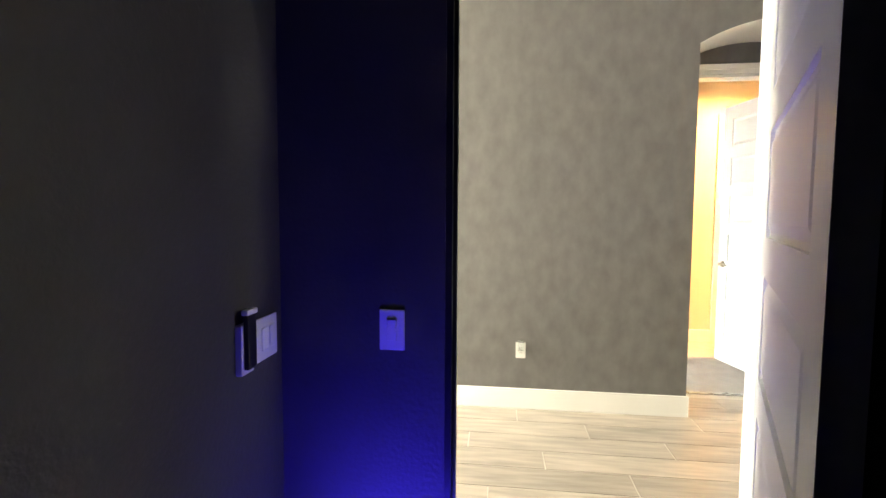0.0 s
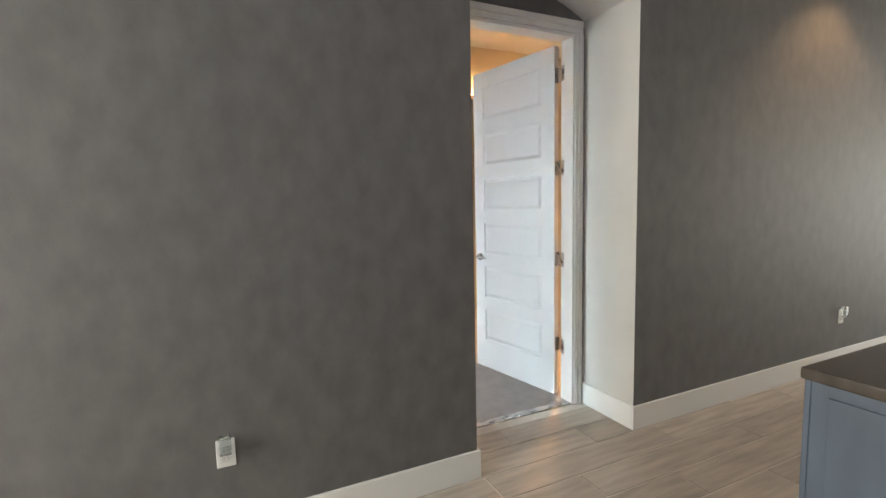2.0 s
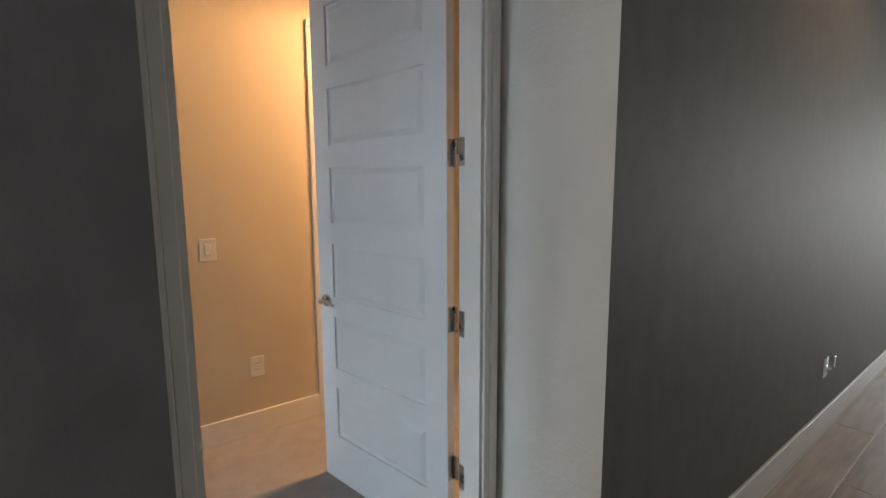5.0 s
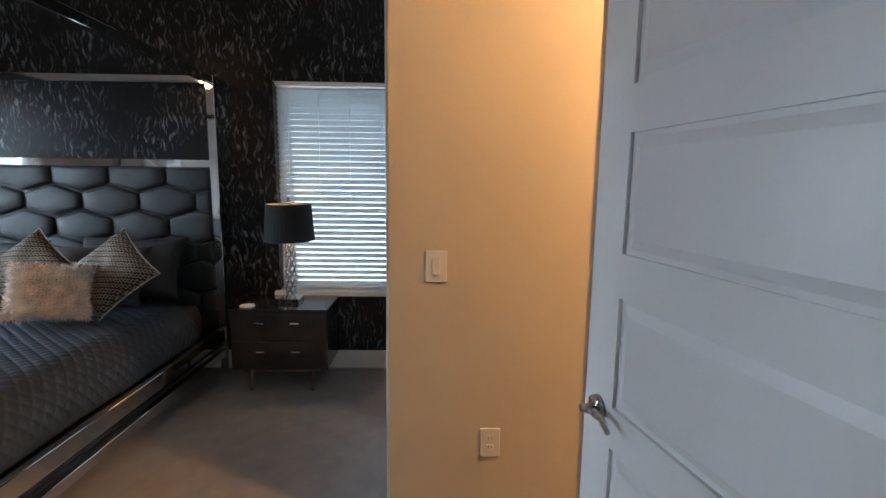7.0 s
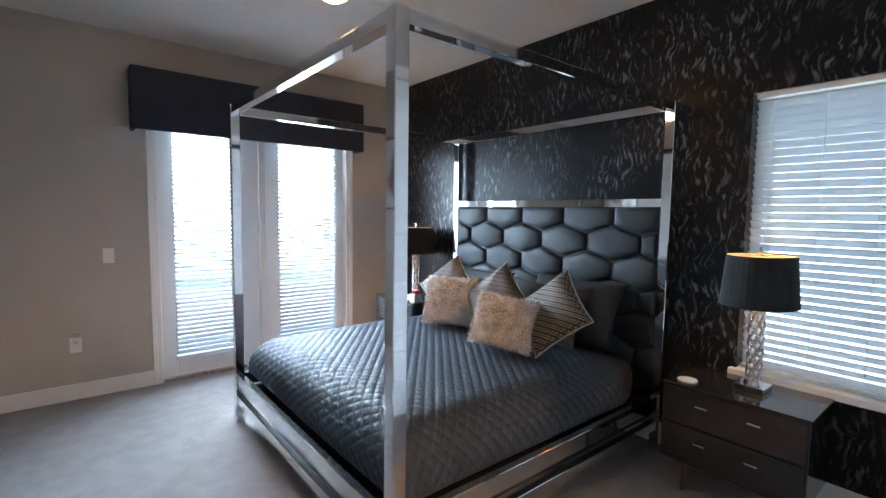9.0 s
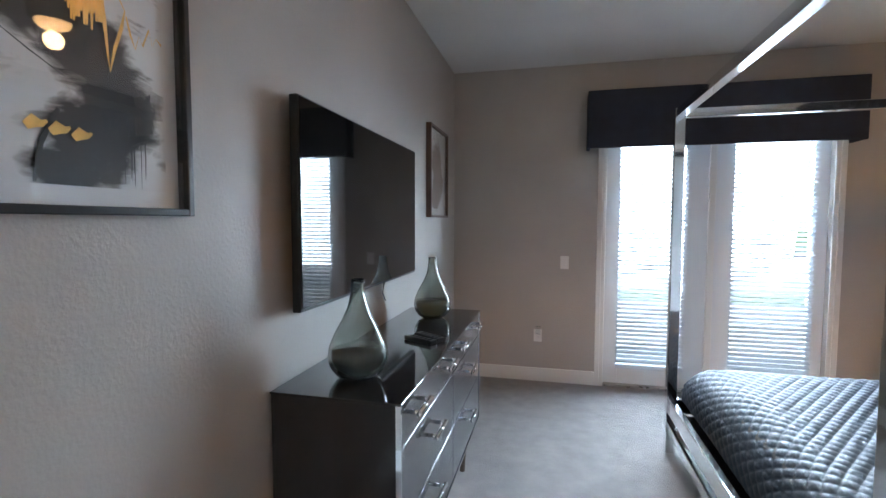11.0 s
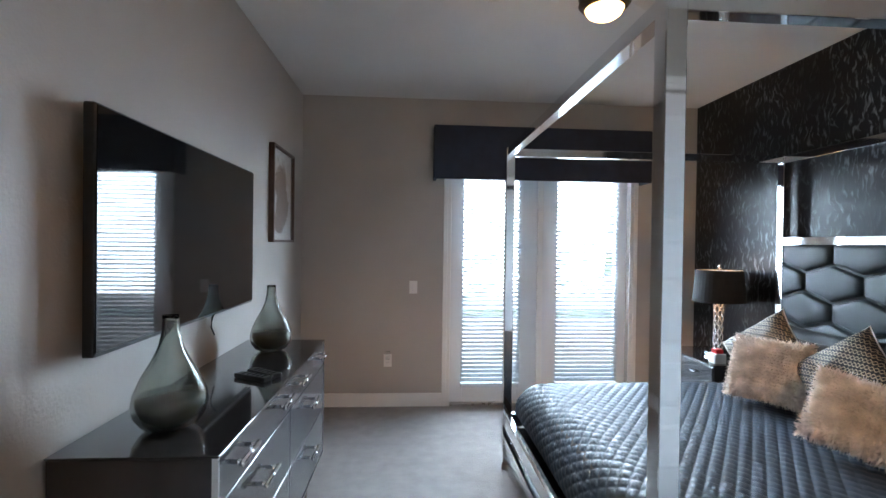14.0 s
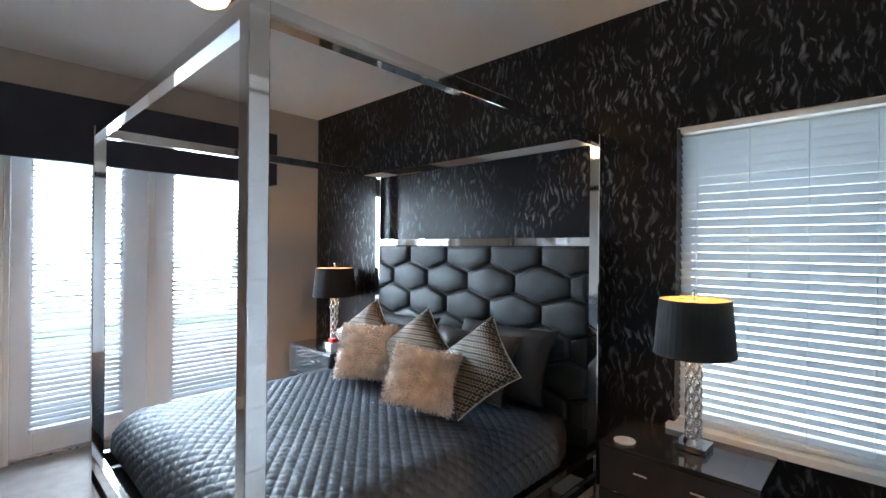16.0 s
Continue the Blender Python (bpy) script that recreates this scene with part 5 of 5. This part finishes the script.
def great_fan():
    f = thing("ceiling_fan", (-0.15, -7.5, GH), "pale ceiling fan over the great room", "fan")
    part("downrod", cyl((0, 0, -0.62), (0, 0, 0), 0.015, 0.015, 10), REVEAL, f)
    part("motor", lathe([(0.0, -0.74), (0.09, -0.73), (0.11, -0.68), (0.06, -0.62), (0, -0.61)], 20), REVEAL, f, "", True)
    for k in range(3):
        a = radians(8 + 120 * k)
        bm = bx(0.08, -0.065, -0.69, 0.78, 0.065, -0.68, 0.004, 1)
        bmesh.ops.rotate(bm, verts=bm.verts, cent=(0, 0, 0), matrix=Matrix.Rotation(a, 3, 'Z'))
        part("blade", bm, REVEAL, f)


great_fan()


def downlight(x, y, z, label):
    d = thing("recessed_light", (x, y, z), label, "light", "recessed ceiling lights")
    part("trim_ring", lathe([(0.085, -0.001), (0.083, -0.006), (0.062, -0.008), (0.06, -0.001)], 28), PLASTIC, d)
    part("lens", lathe([(0.0, -0.003), (0.06, -0.003)], 28), BULB, d, "glowing warm lens")


downlight(-0.55, -2.35, HH, "recessed warm ceiling light near the grey wall")
downlight(1.30, -1.15, H, "recessed warm ceiling light in the vestibule")


# ---- outdoors ----
def tree(x, y, h, seed, label):
    rnd = random.Random(seed)
    t = thing("tree", (x, y, -0.12), label, "tree", "garden trees")
    bm = cyl((0, 0, 0), (0.1, 0.05, h * 0.45), 0.16, 0.10, 10)
    for k in range(7):
        a = k * 2.4
        add_cyl(bm, (0.08, 0.04, h * (0.3 + 0.02 * k)), (math.cos(a) * h * 0.28, math.sin(a) * h * 0.28, h * (0.55 + 0.05 * k)), 0.06, 0.02, 7)
    part("trunk", bm, BARK, t)
    verts, faces = [], []
    for k in range(5200):
        d = Vector((rnd.gauss(0, 1), rnd.gauss(0, 1), rnd.gauss(0, 1))).normalized() * rnd.uniform(0.45, 1.0)
        lump = 1 + 0.35 * noise.noise(d * 2.2 + Vector((seed, 0, 0)))
        c = Vector((d.x * h * 0.38 * lump, d.y * h * 0.38 * lump, h * 0.68 + d.z * h * 0.34 * lump))
        if noise.noise(c * 1.3 + Vector((0, seed, 0))) < -0.12:
            continue
        u = Vector((rnd.gauss(0, 1), rnd.gauss(0, 1), rnd.gauss(0, 1))).normalized() * rnd.uniform(0.06, 0.12)
        v = u.orthogonal().normalized() * u.length * 0.6
        n = len(verts)
        verts += [c - u, c + v, c + u, c - v]
        faces.append((n, n + 1, n + 2, n + 3))
    me = bpy.data.meshes.new("crown")
    me.from_pydata([tuple(v) for v in verts], [], faces)
    me.materials.append(LEAF)
    crown = new("crown", me)
    crown.parent = t


def neighbour_house():
    n = thing("neighbour_house", (8.0, -3.0, -0.12), "pale stucco house standing close beside the window", "house")
    part("wall", bx(0, 0, 0, 6, 12, 3.2), REVEAL, n)
    roof = bmesh.new()
    a = [roof.verts.new(c) for c in ((-0.5, -0.5, 3.2), (6.5, -0.5, 3.2), (3, -0.5, 5.2), (-0.5, 12.5, 3.2), (6.5, 12.5, 3.2), (3, 12.5, 5.2))]
    for f in ((0, 1, 2), (3, 5, 4), (0, 2, 5, 3), (1, 4, 5, 2), (0, 3, 4, 1)):
        roof.faces.new([a[k] for k in f])
    part("roof", roof, DARKTOP, n)


neighbour_house()
# this near slab is invented, pale to blow out the view through the doors
solid("patio", bx(-3, 5.16, -0.12, 8, 10.5, -0.04), GROUT, "pale slab added to brighten the view through the french doors", "patio", kind="structure")
solid("driveway", bx(-20, 12.5, -0.12, 20, 24, -0.09), GROUT, "pale concrete drive beyond the lawn", "driveway", kind="structure")
led = thing("led_strip", (-2.45, 2.3, 0.0), "blue light strip lying on the dark floor", "light strip")
part("channel", bx(-0.27, -0.035, 0.001, 0.27, 0.035, 0.03), BLACKM, led)
part("diffuser", bx(-0.26, -0.03, 0.03, 0.26, 0.03, 0.036), glow("blue_lit_diffuser", (0.02, 0.02, 1.0), 1.0), led)
tree(0.2, 14.0, 5.0, 1, "leafy green garden tree beyond the french doors")
tree(4.2, 19.0, 6.5, 2, "tall leafy garden tree farther off")
tree(-4.0, 20.0, 6.0, 3, "broad leafy tree beyond the lawn")
solid("road", bx(-60, 24, -0.12, 60, 29, -0.08), DARKWALL, "dark asphalt road past the lawn", "road", kind="structure")


# ---- floor tiles, last ----
def planks():
    g, wdt, ln = 0.006, 0.20, 1.2
    near = bpy.data.objects["floor_grout"]
    rest = bmesh.new()
    me = mesh_of("tile", bx(-wdt / 2 + g / 2, -ln / 2 + g / 2, -0.0035, wdt / 2 - g / 2, ln / 2 - g / 2, 0.0, 0.0015, 1), PLANK)
    rnd = random.Random(4)
    for c in range(-21, 22):
        x = -0.22 + c * wdt
        shift = (c * 0.37) % 1.0 * ln
        for r in range(-10, 6):
            y = r * ln + shift
            if not (-6.0 < x < 3.95) or y < -10.6 or y > 5.4:
                continue
            if y > -4.5:
                if x < -1.85 and not 1.0 < y < 2.3:
                    continue
                if x > 0.45 or x < -2.1:
                    continue
                if x > -0.05 and not -0.9 < y < 1.1:
                    continue
            if x > 0.31 and y > -4.5:
                continue
            if -3.2 < x < 0.4 and y > -8.5:
                ob = new("tile", me)
                ob.parent = near
                ob.location = (x, y, 0)
            else:
                add_box(rest, x - wdt / 2 + g / 2, y - ln / 2 + g / 2, -0.0035, x + wdt / 2 - g / 2, y + ln / 2 - g / 2, 0.0)
    part("tile_field", rest, PLANK, near)["kind"] = "stuff"


planks()
